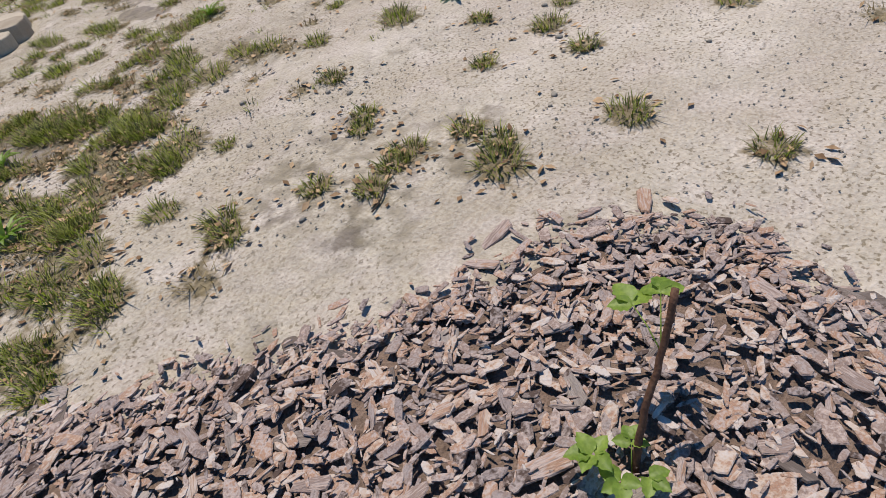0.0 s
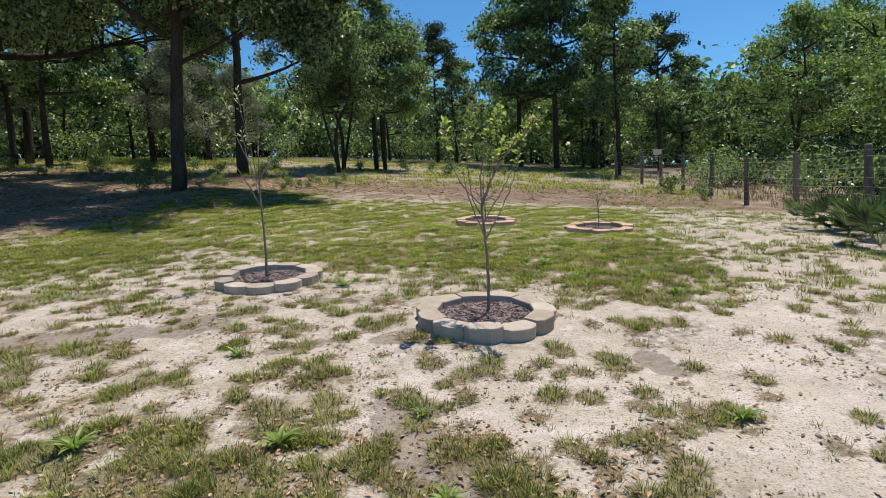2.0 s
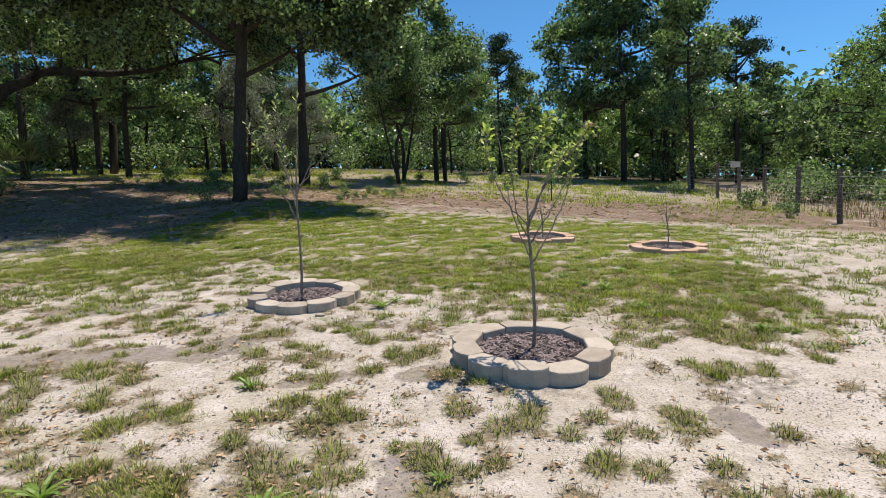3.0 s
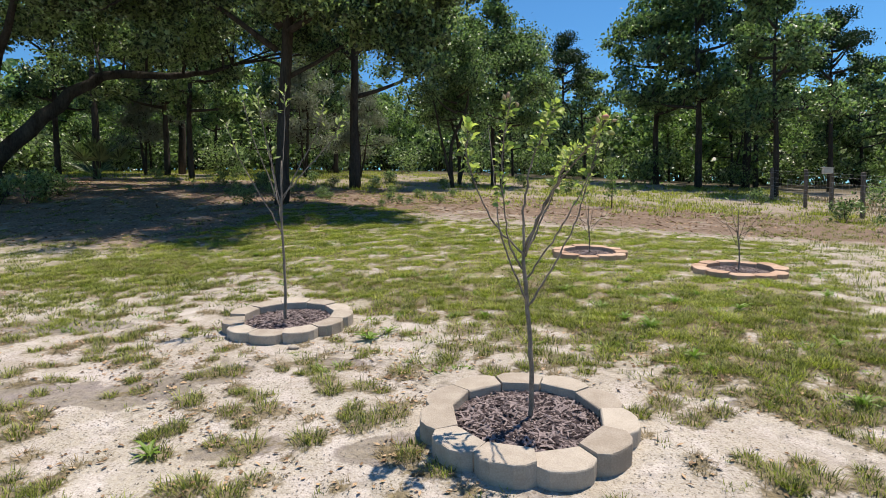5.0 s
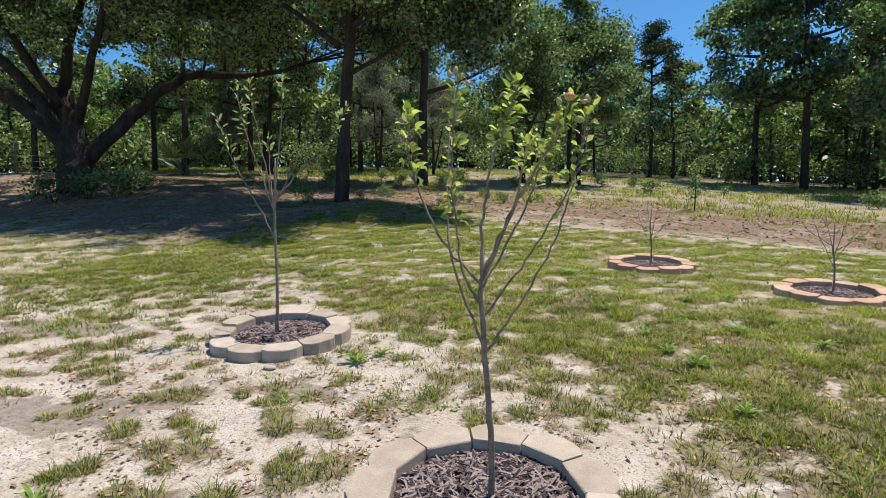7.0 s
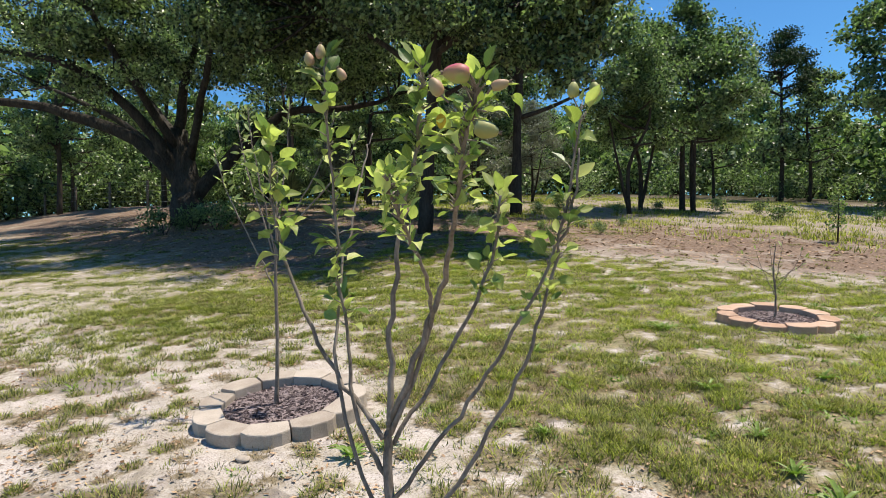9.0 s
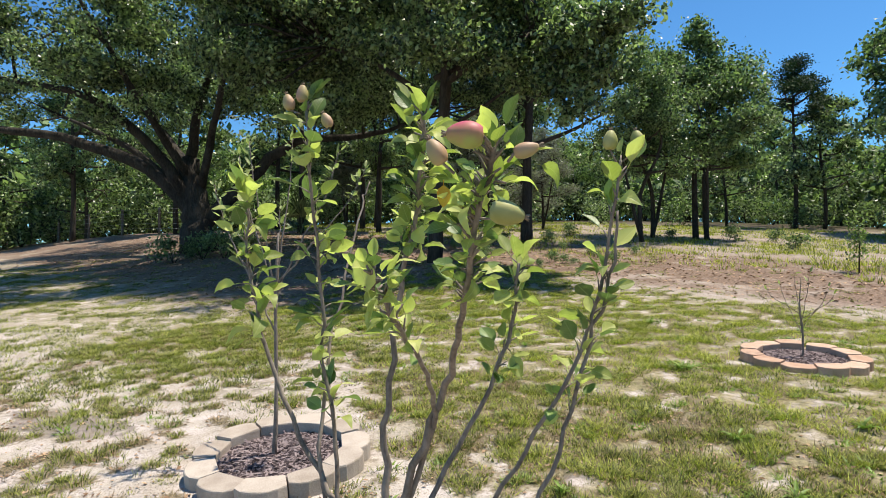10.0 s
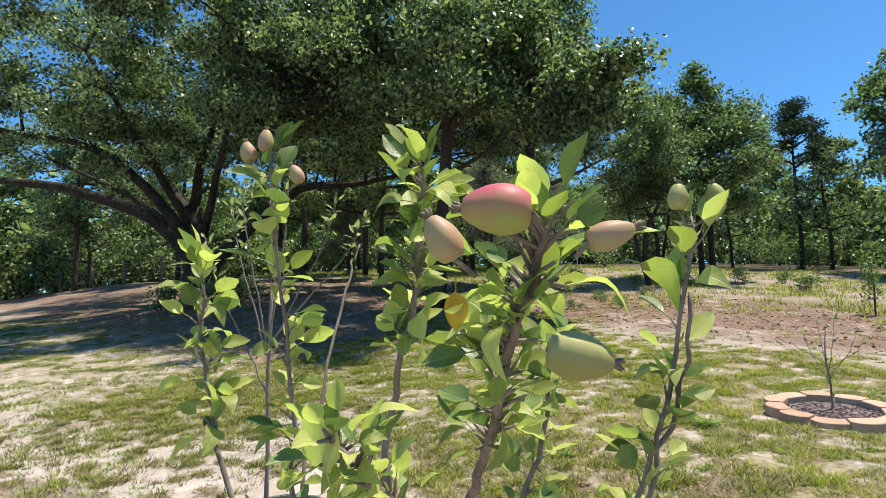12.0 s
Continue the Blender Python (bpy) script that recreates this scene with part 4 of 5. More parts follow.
# the woods all round
wr = random.Random(11)
rows = {k: [] for k in ("a", "b", "c", "d", "near")}
for x, y, s in ((9.3, 0.5, 0.6), (9.6, 4.2, 0.66), (10.4, 7.6, 0.7), (14.2, 12.5, 0.7), (15.2, 17.0, 0.75), (12.6, 2.2, 0.75), (13, 9.8, 0.8), (13.5, 22, 0.75), (14.5, 5.8, 0.8), (13.6, 13.5, 0.8)):
    rows["near"].append((x, y, wr.uniform(0, 360), s * 1.1))
for ring_r, step in ((37, 4.4), (45, 5.0)):
    a = -98.0
    while a < 68:
        rad = ring_r * wr.uniform(0.92, 1.1)
        x, y = -2 + rad * math.sin(radians(a)), 2 + rad * math.cos(radians(a))
        gap = -24 < a < -16
        if not gap and not (x < 8.0 and a > 14 and y < 24):
            rows[wr.choice("aabbccd")].append((x, y, wr.uniform(0, 360), wr.uniform(0.56, 0.8) * (1.25 if a > 30 else 1)))
        a += math.degrees(step / rad) * wr.uniform(0.85, 1.2)
stand("fence_side_tree", "leafy light green tree growing just beyond the fence", rows["near"], wood_tree(56, 8.4, 4.2, M_LIGHTLEAF, bare=0.16, size=0.15, per=28, count=26, stems=2), "trees beyond the fence")
stand("woodland_tree", "leafy tree in the surrounding woods", rows["a"], wood_tree(51, 9.5, 4.6, M_WOODLEAF, bare=0.2, size=0.29, per=28, count=14), "trees of the surrounding woods")
stand("woodland_tree", "light green leafy tree in the surrounding woods", rows["b"], wood_tree(52, 8.2, 4.4, M_LIGHTLEAF, bare=0.15, size=0.29, per=28, count=14, stems=2), "trees of the surrounding woods")
stand("woodland_tree", "dark dense tree in the surrounding woods", rows["c"], wood_tree(53, 11.0, 4.8, M_OAKLEAF, bare=0.25, size=0.29, per=28, count=14), "trees of the surrounding woods")
stand("woodland_tree", "tall thin tree in the surrounding woods", rows["d"], wood_tree(54, 13.0, 3.8, M_WOODLEAF, bare=0.45, size=0.29, per=28, count=14), "trees of the surrounding woods")


# ---- undergrowth ----
def bush_mesh(seed, mat, wide, tall, clumps, count, size):
    pts = crown_points([(0, 0, tall * 0.5, wide, wide, tall * 0.5)], clumps, seed)
    pts[:, 2] = np.abs(pts[:, 2])
    return leaf_cloud("foliage", pts, 0.18 * tall, count, size, mat)


def bushes(name, label, spots, me, mat, stem_mesh, group):
    for x, y, turn, s in spots:
        b = thing(name, on_ground(x, y), label, "bush", group, turn=turn)
        b.scale = (s, s, s)
        part("foliage", me, mat, b)
        tagged(part("woody_base", stem_mesh, M_BARK, b), kind="stuff")


stem_mesh = tubes("stems", [[(Vector((0, 0, -0.1)), 0.03), (Vector((math.cos(a) * 0.3, math.sin(a) * 0.3, 0.5)), 0.02), (Vector((math.cos(a) * 0.6, math.sin(a) * 0.6, 1.0)), 0.008)] for a in (0, 1.3, 2.6, 3.7, 5.1)], M_BARK, 5)
spots_a, spots_b = [], []
for ring_r, step in ((34, 5.0), (41, 2.7), (50, 2.3), (58, 2.8)):
    a = -98.0
    while a < 68:
        rad = ring_r * wr.uniform(0.93, 1.1)
        if a > 20 and ring_r == 34:
            rad *= 0.6
        x, y = -2 + rad * math.sin(radians(a)), 2 + rad * math.cos(radians(a))
        if not (x < 8.0 and a > 14 and y < 24):
            (spots_a if wr.random() < 0.5 else spots_b).append((x, y, wr.uniform(0, 360), wr.uniform(0.45, 0.95) * (1 if ring_r < 36 else 1.5 if ring_r < 45 else 3.6 if ring_r < 55 else 4.6)))
        a += math.degrees(step / rad) * wr.uniform(0.7, 1.3)
for k in range(18):   # low scrub where the western fence meets the woods
    spots_a.append((-2 + 37 * math.sin(radians(-97 + 2.6 * k)), 2 + 37 * math.cos(radians(-97 + 2.6 * k)), wr.uniform(0, 360), wr.uniform(0.8, 1.3)))
for k in range(18):   # scrub close behind the fence
    spots_b.append((wr.uniform(8.6, 12), -1 + 1.35 * k + wr.uniform(-0.5, 0.5), wr.uniform(0, 360), wr.uniform(0.4, 0.65)))
bushes("bush", "dense dark green undergrowth bush in the woods", spots_a, bush_mesh(61, M_OAKLEAF, 1.6, 2.0, 91, 10, 0.23), M_OAKLEAF, stem_mesh, "undergrowth of the woods")
bushes("bush", "mid green undergrowth bush in the woods", spots_b, bush_mesh(62, M_WOODLEAF, 1.5, 2.2, 91, 10, 0.23), M_WOODLEAF, stem_mesh, "undergrowth of the woods")
low = [(x, y, wr.uniform(0, 360), wr.uniform(0.5, 1.1)) for x, y in ((-16.2, 7.2), (-15.3, 8.6), (-10.2, 15.2), (-8.6, 15.9), (-8.9, 8.8), (-6.9, 18.6), (-6.2, 21), (-4.6, 21.8), (-12, 17), (-3.2, 23), (0.5, 22), (-14, 14), (-17, 18), (-19.5, 16), (-9.8, 19), (4.5, 20), (5.6, 14.2), (5.9, 12.2), (-2, 19), (-11, 12.5))] + [(x, y, wr.uniform(0, 360), 1.35) for x, y in ((-15.7, 7.2), (-15.0, 7.5), (-15.4, 8.0), (-16.3, 6.6))] + [(wr.uniform(-15, -4.5), wr.uniform(9.6, 14.5), wr.uniform(0, 360), wr.uniform(0.22, 0.5)) for k in range(36)]
bushes("low_shrub", "low scrubby shrub on the leaf litter", low, bush_mesh(63, M_WOODLEAF, 0.5, 0.55, 34, 22, 0.075), M_WOODLEAF, tubes("stems", [[(Vector((0, 0, -0.05)), 0.01), (Vector((math.cos(a) * 0.2, math.sin(a) * 0.2, 0.35)), 0.005)] for a in (0, 2, 4)], M_BARK, 4), "low shrubs")


# ---- fence along the yard ----
def fence_post_mesh(seed, tall=1.32, rad=0.062):
    r = random.Random(seed)
    line = [(Vector((r.gauss(0, .003), r.gauss(0, .003), z)), rad * k) for z, k in ((-0.3, 1.05), (0.0, 1.03), (0.4, 1.0), (0.8, 0.98), (tall - 0.02, 0.95), (tall, 0.86))]
    return tubes("fence_post", [line], M_POST, 12)


POSTS = [(5.7, -1.6), (5.95, 0.9), (6.2, 3.3), (6.25, 5.6), (6.3, 7.95), (6.7, 11.25), (6.75, 13.9), (6.6, 16.1), (6.35, 17.9), (5.95, 19.2), (5.6, 22.4)]
post_kinds = [fence_post_mesh(i) for i in range(3)]
fence = thing("wire_fence", on_ground(6.4, 8.2), "wire fence of weathered round wooden posts beside palmettos", "fence")
tops = []
pr = random.Random(4)
for i, (x, y) in enumerate(POSTS):
    g = on_ground(x, y)
    p = part("fence_post", post_kinds[i % 3], M_POST, fence)
    p.matrix_basis = pose(g[0] - fence.location.x, g[1] - fence.location.y, g[2] - fence.location.z, pr.uniform(-1.5, 1.5), pr.uniform(-1.5, 1.5), pr.uniform(0, 360))
    tops.append(Vector(g) - fence.location)
for h in (0.14, 0.26, 0.38, 0.5, 0.63, 0.78, 0.95, 1.14, 1.24):
    line = []
    for a, b in zip(tops, tops[1:]):
        for k in range(4):
            q = a.lerp(b, k / 4)
            line.append((q + Vector((-0.065, 0, h - 0.012 * math.sin(math.pi * k / 4))), 0.0024))
    line.append((tops[-1] + Vector((-0.065, 0, h)), 0.0024))
    part("wire", tubes("wire", [line], M_WIRE, 4), M_WIRE, fence)
stays = []
for a, b in zip(tops, tops[1:]):
    for k in range(1, 9):
        q = a.lerp(b, k / 9) + Vector((-0.065, 0, 0))
        stays.append([(q + Vector((0, 0, 0.14)), 0.0016), (q + Vector((0, 0, 0.95)), 0.0016)])
part("wire_stays", tubes("wire_stays", stays, M_WIRE, 3), M_WIRE, fence)


def post_box(at):
    """A small pale box with a sloping lid, fixed on a post top."""
    box = thing("post_box", at, "small weathered white box fixed on a fence post", "box")
    bm = bmesh.new()
    bmesh.ops.create_cube(bm, size=1, matrix=Matrix.Diagonal((0.26, 0.22, 0.17, 1)))
    bmesh.ops.bevel(bm, geom=bm.edges[:], offset=0.008, segments=2, affect="EDGES")
    part("body", bm, M_BOX, box)
    bm = bmesh.new()
    bmesh.ops.create_cube(bm, size=1, matrix=pose(0, 0, 0.1, 0, 8, 0) @ Matrix.Diagonal((0.34, 0.28, 0.022, 1)))
    bmesh.ops.bevel(bm, geom=bm.edges[:], offset=0.005, segments=2, affect="EDGES")
    part("lid", bm, M_BOX, box)
    return box


g = on_ground(6.35, 17.9)
post_box((g[0] - 0.14, g[1] - 0.04, g[2] + 1.3))

# the far western fence
far_posts = [(-27 - 3.0 * i, 10.5 - 0.6 * i + 0.0 * i) for i in range(-1, 7)]
fence_w = thing("wire_fence", on_ground(-33, 9.3), "distant wire fence of wooden posts before the woods", "fence")
pts = []
for i, (x, y) in enumerate(far_posts):
    g = on_ground(x, y)
    p = part("fence_post", post_kinds[i % 3], M_POST, fence_w)
    p.location = Vector(g) - fence_w.location
    pts.append(Vector(g) - fence_w.location)
for h in (0.3, 0.55, 0.8, 1.05, 1.25):
    part("wire", tubes("wire", [[(q + Vector((0, -0.065, h)), 0.004) for q in pts]], M_WIRE, 4), M_WIRE, fence_w)


# ---- palmettos ----
def palmetto_frond(r):
    """A stalk with a fan of stiff pleated blades; returns vertices and quads."""
    vs, fs = [], []
    a, out = r.uniform(0, 6.28), r.uniform(0.15, 0.6)
    rise = r.uniform(0.15, 0.55)
    base = Vector((0, 0, 0))
    hub = Vector((math.cos(a) * out, math.sin(a) * out, rise))
    ahead = (hub - base).normalized()
    side = ahead.cross(Vector((0, 0, 1))).normalized()
    upv = side.cross(ahead)
    b = len(vs)
    vs += [base - side * 0.008, base + side * 0.008, hub + side * 0.005, hub - side * 0.005]
    fs.append((b, b + 1, b + 2, b + 3))
    n = 15
    for i in range(n):
        k = (i / (n - 1) - 0.5) * radians(190)
        d = (ahead * math.cos(k) + side * math.sin(k) + upv * 0.25).normalized()
        L = r.uniform(0.3, 0.48) * (0.75 + 0.25 * math.cos(k))
        w = d.cross(upv).normalized() * 0.021
        tip = hub + d * L - Vector((0, 0, 0.1 * L * r.uniform(0.3, 1.6)))
        mid = hub + d * L * 0.5
        b = len(vs)
        vs += [hub, mid - w, tip, mid + w]
        fs.append((b, b + 1, b + 2, b + 3))
    return vs, fs


def palmetto_mesh(seed, fronds=16):
    r = random.Random(seed)
    out = []
    for i in range(fronds):
        out.append(palmetto_frond(r))
    return out


pal_kinds = []
for s in range(3):
    pal_kinds.append([mesh_of("frond", vs, fs, M_PALMETTO) for vs, fs in palmetto_mesh(70 + s, 15)])
qr = random.Random(8)
for i in range(26):
    y = -1.6 + 6.7 * (i + qr.random()) / 26
    x = 4.7 + 0.1 * y + qr.uniform(-0.35, 0.95)
    pal = thing("palmetto", on_ground(x, y), "saw palmetto with stiff green fan fronds by the fence", "palmetto", "palmettos along the fence", turn=qr.uniform(0, 360))
    s = qr.uniform(0.5, 0.85)
    pal.scale = (s, s, s)
    for me in pal_kinds[i % 3]:
        part("frond", me, M_PALMETTO, pal)

cp = thing("cabbage_palm", on_ground(-21.0, 14.4), "young cabbage palm with upright green fronds", "palm")
cp.scale = (2.0, 2.0, 2.2)
for me in pal_kinds[0]:
    part("frond", me, M_PALMETTO, cp)

# small leafy sapling beyond the rings
sap = thing("evergreen_sapling", on_ground(-0.2, 14.2), "small dense evergreen sapling on open ground", "sapling")
part("trunk", tubes("trunk", [[(Vector((0, 0, -0.05)), 0.02), (Vector((0.02, 0, 0.6)), 0.014), (Vector((0, 0, 1.2)), 0.006)]], M_BARK, 6), M_BARK, sap)
part("crown", leaf_cloud("crown", [(rng.normal(0, 0.12), rng.normal(0, 0.12), z) for z in np.linspace(0.35, 1.2, 26)], 0.07, 22, 0.06, M_LIGHTLEAF), M_LIGHTLEAF, sap)


# ---- bark bed with the bramble cane ----
def bed_radius(a):
    """Outline of the bark bed round its middle."""
    k = np.interp(math.degrees(a) % 360, (0, 4, 9, 15, 25, 32, 39, 48, 64, 75, 86, 97, 130, 250, 340, 360), (1.22, 1.27, 1.35, 1.44, 1.5, 1.37, 1.28, 1.2, 1.12, 1.18, 1.3, 1.48, 1.35, 1.2, 1.2, 1.22))
    return k + 0.025 * math.sin(a * 11) + 0.02 * math.sin(a * 23 + 1)


BED = (-0.2, -5.3)
bv, bf = [], []
for i in range(10):
    for k in range(72):
        a = 2 * math.pi * k / 72
        q = bed_radius(a) * i / 9
        x, y = BED[0] + q * math.cos(a), BED[1] + q * math.sin(a)
        bv.append((x, y, float(height(x, y)) - 0.012 + 0.05 * (1 - (i / 9) ** 4)))
for i in range(9):
    for k in range(72):
        a, b = i * 72 + k, i * 72 + (k + 1) % 72
        bf.append((a, b, b + 72, a + 72))
tagged(new("bark_bed_soil", mesh_of("bark_bed_soil", bv, bf, M_BARKSOIL, True)), "dark soil under bark chips", "soil", kind="structure")


def chip_geometry(r):
    """A flat torn slab of pine bark with a ragged outline and a ridged back."""
    n = 7
    L = r.choice((r.uniform(0.01, 0.025), r.uniform(0.018, 0.036), r.uniform(0.025, 0.052)))
    W, T = L * r.choice((0.18, 0.26, 0.34, 0.42, 0.52)), r.uniform(0.0008, 0.0022)
    ring = []
    for k in range(n):
        a = 2 * math.pi * k / n + r.uniform(-.25, .25)
        q = r.uniform(0.75, 1.1)
        ring.append((L * math.copysign(abs(math.cos(a)) ** 0.7, math.cos(a)) * q, W * math.copysign(abs(math.sin(a)) ** 0.7, math.sin(a)) * q))
    bend = r.uniform(-4, 6)
    vs = [(x, y, -T + bend * x * x * 0.5) for x, y in ring] + [(x * 0.94, y * 0.9, T * r.uniform(0.4, 1.2) + bend * x * x * 0.5) for x, y in ring] + [(r.uniform(-.3, .3) * L, r.uniform(-.2, .2) * W, T * r.uniform(1, 1.9))]
    fs = [(k, (k + 1) % n, n + (k + 1) % n, n + k) for k in range(n)] + [(n + k, n + (k + 1) % n, 2 * n) for k in range(n)]
    return vs, fs


def chip_spot(r, lo, hi):
    while True:
        x, y = r.uniform(-1.6, 1.45), r.uniform(lo, hi)
        dx, dy = x - BED[0], y - BED[1]
        q = math.hypot(dx, dy) / bed_radius(math.atan2(dy, dx))
        if q < 1.0 or (q < 1.08 and r.random() < 0.08):
            z = float(height(x, y)) + 0.052 * (1 - min(1, q) ** 4)
            return x, y, z, q


cr = random.Random(5)
bark = thing("bark_chips", (0, 0, 0), "loose bed of brown and grey pine bark chips", "bark chips")
chip_meshes = []
for i in range(14):
    vs, fs = chip_geometry(cr)
    chip_meshes.append(mesh_of("bark_chip", vs, fs, M_CHIP if i % 7 else M_CHIPGREY))
for i in range(300):
    x, y, z, q = chip_spot(cr, -5.25, -3.8)
    c = part("bark_chip", cr.choice(chip_meshes), None, bark)
    s = cr.uniform(0.8, 1.35)
    c.matrix_basis = pose(x, y, z + cr.uniform(0.006, 0.024) * (1.1 - min(1, q)) + 0.005, cr.gauss(0, 9), cr.gauss(0, 8), cr.uniform(0, 360)) @ Matrix.Scale(s, 4)
vs_all, fs_all = [], []
for i in range(9800):
    x, y, z, q = chip_spot(cr, -6.0 if i % 3 == 0 else -5.4, -3.75)
    vs, fs = chip_geometry(cr)
    m = pose(x, y, z + cr.uniform(0.0, 0.02), cr.gauss(0, 9), cr.gauss(0, 8), cr.uniform(0, 360)) @ Matrix.Scale(cr.uniform(0.4, 0.98), 4)
    b = len(vs_all)
    vs_all += [m @ Vector(v) for v in vs]
    fs_all += [tuple(b + k for k in f) for f in fs]
tagged(part("chip_layer", mesh_of("chip_layer", vs_all, fs_all, M_CHIPS), M_CHIPS, bark), kind="stuff")


def bramble_leaflet(seed, long=0.05, wide=0.037):
    """A toothed, pleated leaflet along +x."""
    r = random.Random(seed)
    vs, fs, rows = [], [], 9
    for i in range(rows):
        t = i / (rows - 1)
        w = wide / 2 * max(0.02, math.sin(math.pi * t ** 0.75) ** 0.8) * (1.0 if i % 2 else 1.14)
        x, z = long * t, -0.012 * t * t + (0.0018 if i % 2 else -0.0012)
        vs += [(x, -w, z + w * 0.35), (x, -w * 0.5, z + w * 0.12), (x, 0, z), (x, w * 0.5, z + w * 0.12), (x, w, z + w * 0.35)]
    for i in range(rows - 1):
        for j in range(4):
            a = i * 5 + j
            fs.append((a, a + 1, a + 6, a + 5))
    return mesh_of("leaflet", vs, fs, M_BRAMBLE, True)


cane_at = Vector((0.45, -5.03, float(height(0.45, -5.03)) + 0.03))
bramble = thing("bramble", cane_at, "cut bramble cane with fresh toothed green leaves among bark chips", "bramble")
TOP = Vector((0.175, 0.02, 0.32))
part("cane", tubes("cane", [smooth_line([Vector((0, 0, -0.05)), TOP * 0.33 + Vector((-.004, .004, 0)), TOP * 0.66 + Vector((.004, 0, 0)), TOP], [0.0075, 0.0066, 0.006, 0.0062], 5, 0.0008)], M_CANE, 10), M_CANE, bramble)
leaflets = [bramble_leaflet(i) for i in range(4)]
br = random.Random(6)
for start, end, n, size in (((0, 0, 0.0), (-0.035, 0.04, 0.1), 5, 0.9), ((0, 0, 0), (-0.04, -0.01, 0.085), 4, 0.75), ((0, 0, 0), (0.035, 0.02, 0.06), 4, 0.65), ((0, 0, 0), (0.0, -0.035, 0.06), 3, 0.7), (tuple(TOP * 0.7), tuple(TOP * 0.7 + Vector((0.035, 0.07, 0.035))), 3, 0.95), (tuple(TOP * 0.7), tuple(TOP * 0.7 + Vector((0.085, 0.05, 0.03))), 3, 0.9)):
    a, b = Vector(start), Vector(end)
    st = part("leaf_stalk", tubes("leaf_stalk", [[(a, 0.0014), (a.lerp(b, .5) + Vector((0, 0, .008)), 0.0012), (b, 0.001)]], M_BRAMBLE, 5), M_BRAMBLE, bramble)
    ahead = (b - a)
    ahead.z *= 0.15
    ahead.normalize()
    for k in range(n):
        turn = (k - (n - 1) / 2) * radians(62)
        w = Matrix.Rotation(turn, 3, "Z") @ ahead
        lf = part("leaflet", br.choice(leaflets), None, st)
        lf.matrix_basis = aim(b if k in (0, n - 1) else b + ahead * 0.006, w + Vector((0, 0, br.uniform(-0.15, 0.2))), br.uniform(-20, 20)) @ Matrix.Scale(size * br.uniform(0.85, 1.1), 4)


# ---- grass, weeds, litter ----
def blades(spots, per, tall, wide, lean, radius, seed, plain=False):
    """Grass tufts at spots (x, y, size): each blade a bent strip of three faces' worth."""
    r = np.random.default_rng(seed)
    spots = np.asarray(spots, dtype=float)
    n = len(spots) * per
    s = np.repeat(spots[:, 2], per)
    ang = r.uniform(0, 2 * np.pi, n)
    rad = radius * s * np.sqrt(r.uniform(0, 1, n))
    x = np.repeat(spots[:, 0], per) + rad * np.cos(ang)
    y = np.repeat(spots[:, 1], per) + rad * np.sin(ang)
    z = height(x, y) - 0.004
    h = tall * s * r.uniform(0.4, 1.15, n)
    out = ang + r.normal(0, 0.7, n)
    dx, dy = np.cos(out), np.sin(out)
    ln = lean * h * r.uniform(0.3, 1.4, n)
    w = wide * r.uniform(0.7, 1.3, n)
    px, py = -dy * w, dx * w
    if plain:
        v = np.stack([np.stack([x - px, y - py, z], 1), np.stack([x + px, y + py, z], 1), np.stack([x + dx * ln, y + dy * ln, z + h], 1)], 1).reshape(-1, 3)
        return v, np.arange(n * 3).reshape(-1, 3)
    b0 = np.stack([x - px, y - py, z], 1)
    b1 = np.stack([x + px, y + py, z], 1)
    m0 = np.stack([x + dx * ln * 0.4 - px * .8, y + dy * ln * 0.4 - py * .8, z + h * 0.62], 1)
    m1 = np.stack([x + dx * ln * 0.4 + px * .8, y + dy * ln * 0.4 + py * .8, z + h * 0.62], 1)
    tip = np.stack([x + dx * ln, y + dy * ln, z + h], 1)
    v = np.stack([b0, b1, m1, m0, tip], 1).reshape(-1, 3)
    k = np.arange(n)[:, None] * 5
    f = np.concatenate([k + np.array((0, 1, 2)), k + np.array((0, 2, 3)), k + np.array((3, 2, 4))], 0)
    return v, f


def scatter(count, x0, x1, y0, y1, seed, chance, clear=True):
    r = np.random.default_rng(seed)
    x, y = r.uniform(x0, x1, count * 6), r.uniform(y0, y1, count * 6)
    keep = r.uniform(0, 1, count * 6) < chance(x, y)
    if clear:
        for cx, cy, rad in ((*RING_A, 0.56), (*RING_B, 0.58), (*RING_C, 0.56), (*RING_D, 0.56), (BED[0], BED[1], 1.5)):
            keep &= np.hypot(x - cx, y - cy) > rad
    x, y = x[keep][:count], y[keep][:count]
    return np.stack([x, y, r.uniform(0.55, 1.35, len(x))], 1)


def patchy(x, y):
    """Clumping: tufts gather in drifts."""
    return 0.5 + 0.5 * np.sin(x * 1.9 + 2.0 * np.sin(y * 1.3 + 0.5)) * np.sin(y * 2.3 + 1.7 * np.sin(x * 1.1))


def clumps(x, y):
    """Small irregular clumps, a hand or two across."""
    a = np.sin(9.1 * x + 3.3 * y + 1.7 * np.sin(4.7 * y + 1.1)) + np.sin(-4.1 * x + 10.3 * y + 1.5 * np.sin(5.9 * x)) + np.sin(6.7 * x - 7.9 * y + 1.3 * np.sin(3.1 * x + 2.3 * y))
    return np.clip(0.5 + a / 4.2, 0, 1)


def grass_object(name, label, v, f, mat):
    tagged(new(name, mesh_of(name, v, f, mat)), label, "grass", kind="stuff")


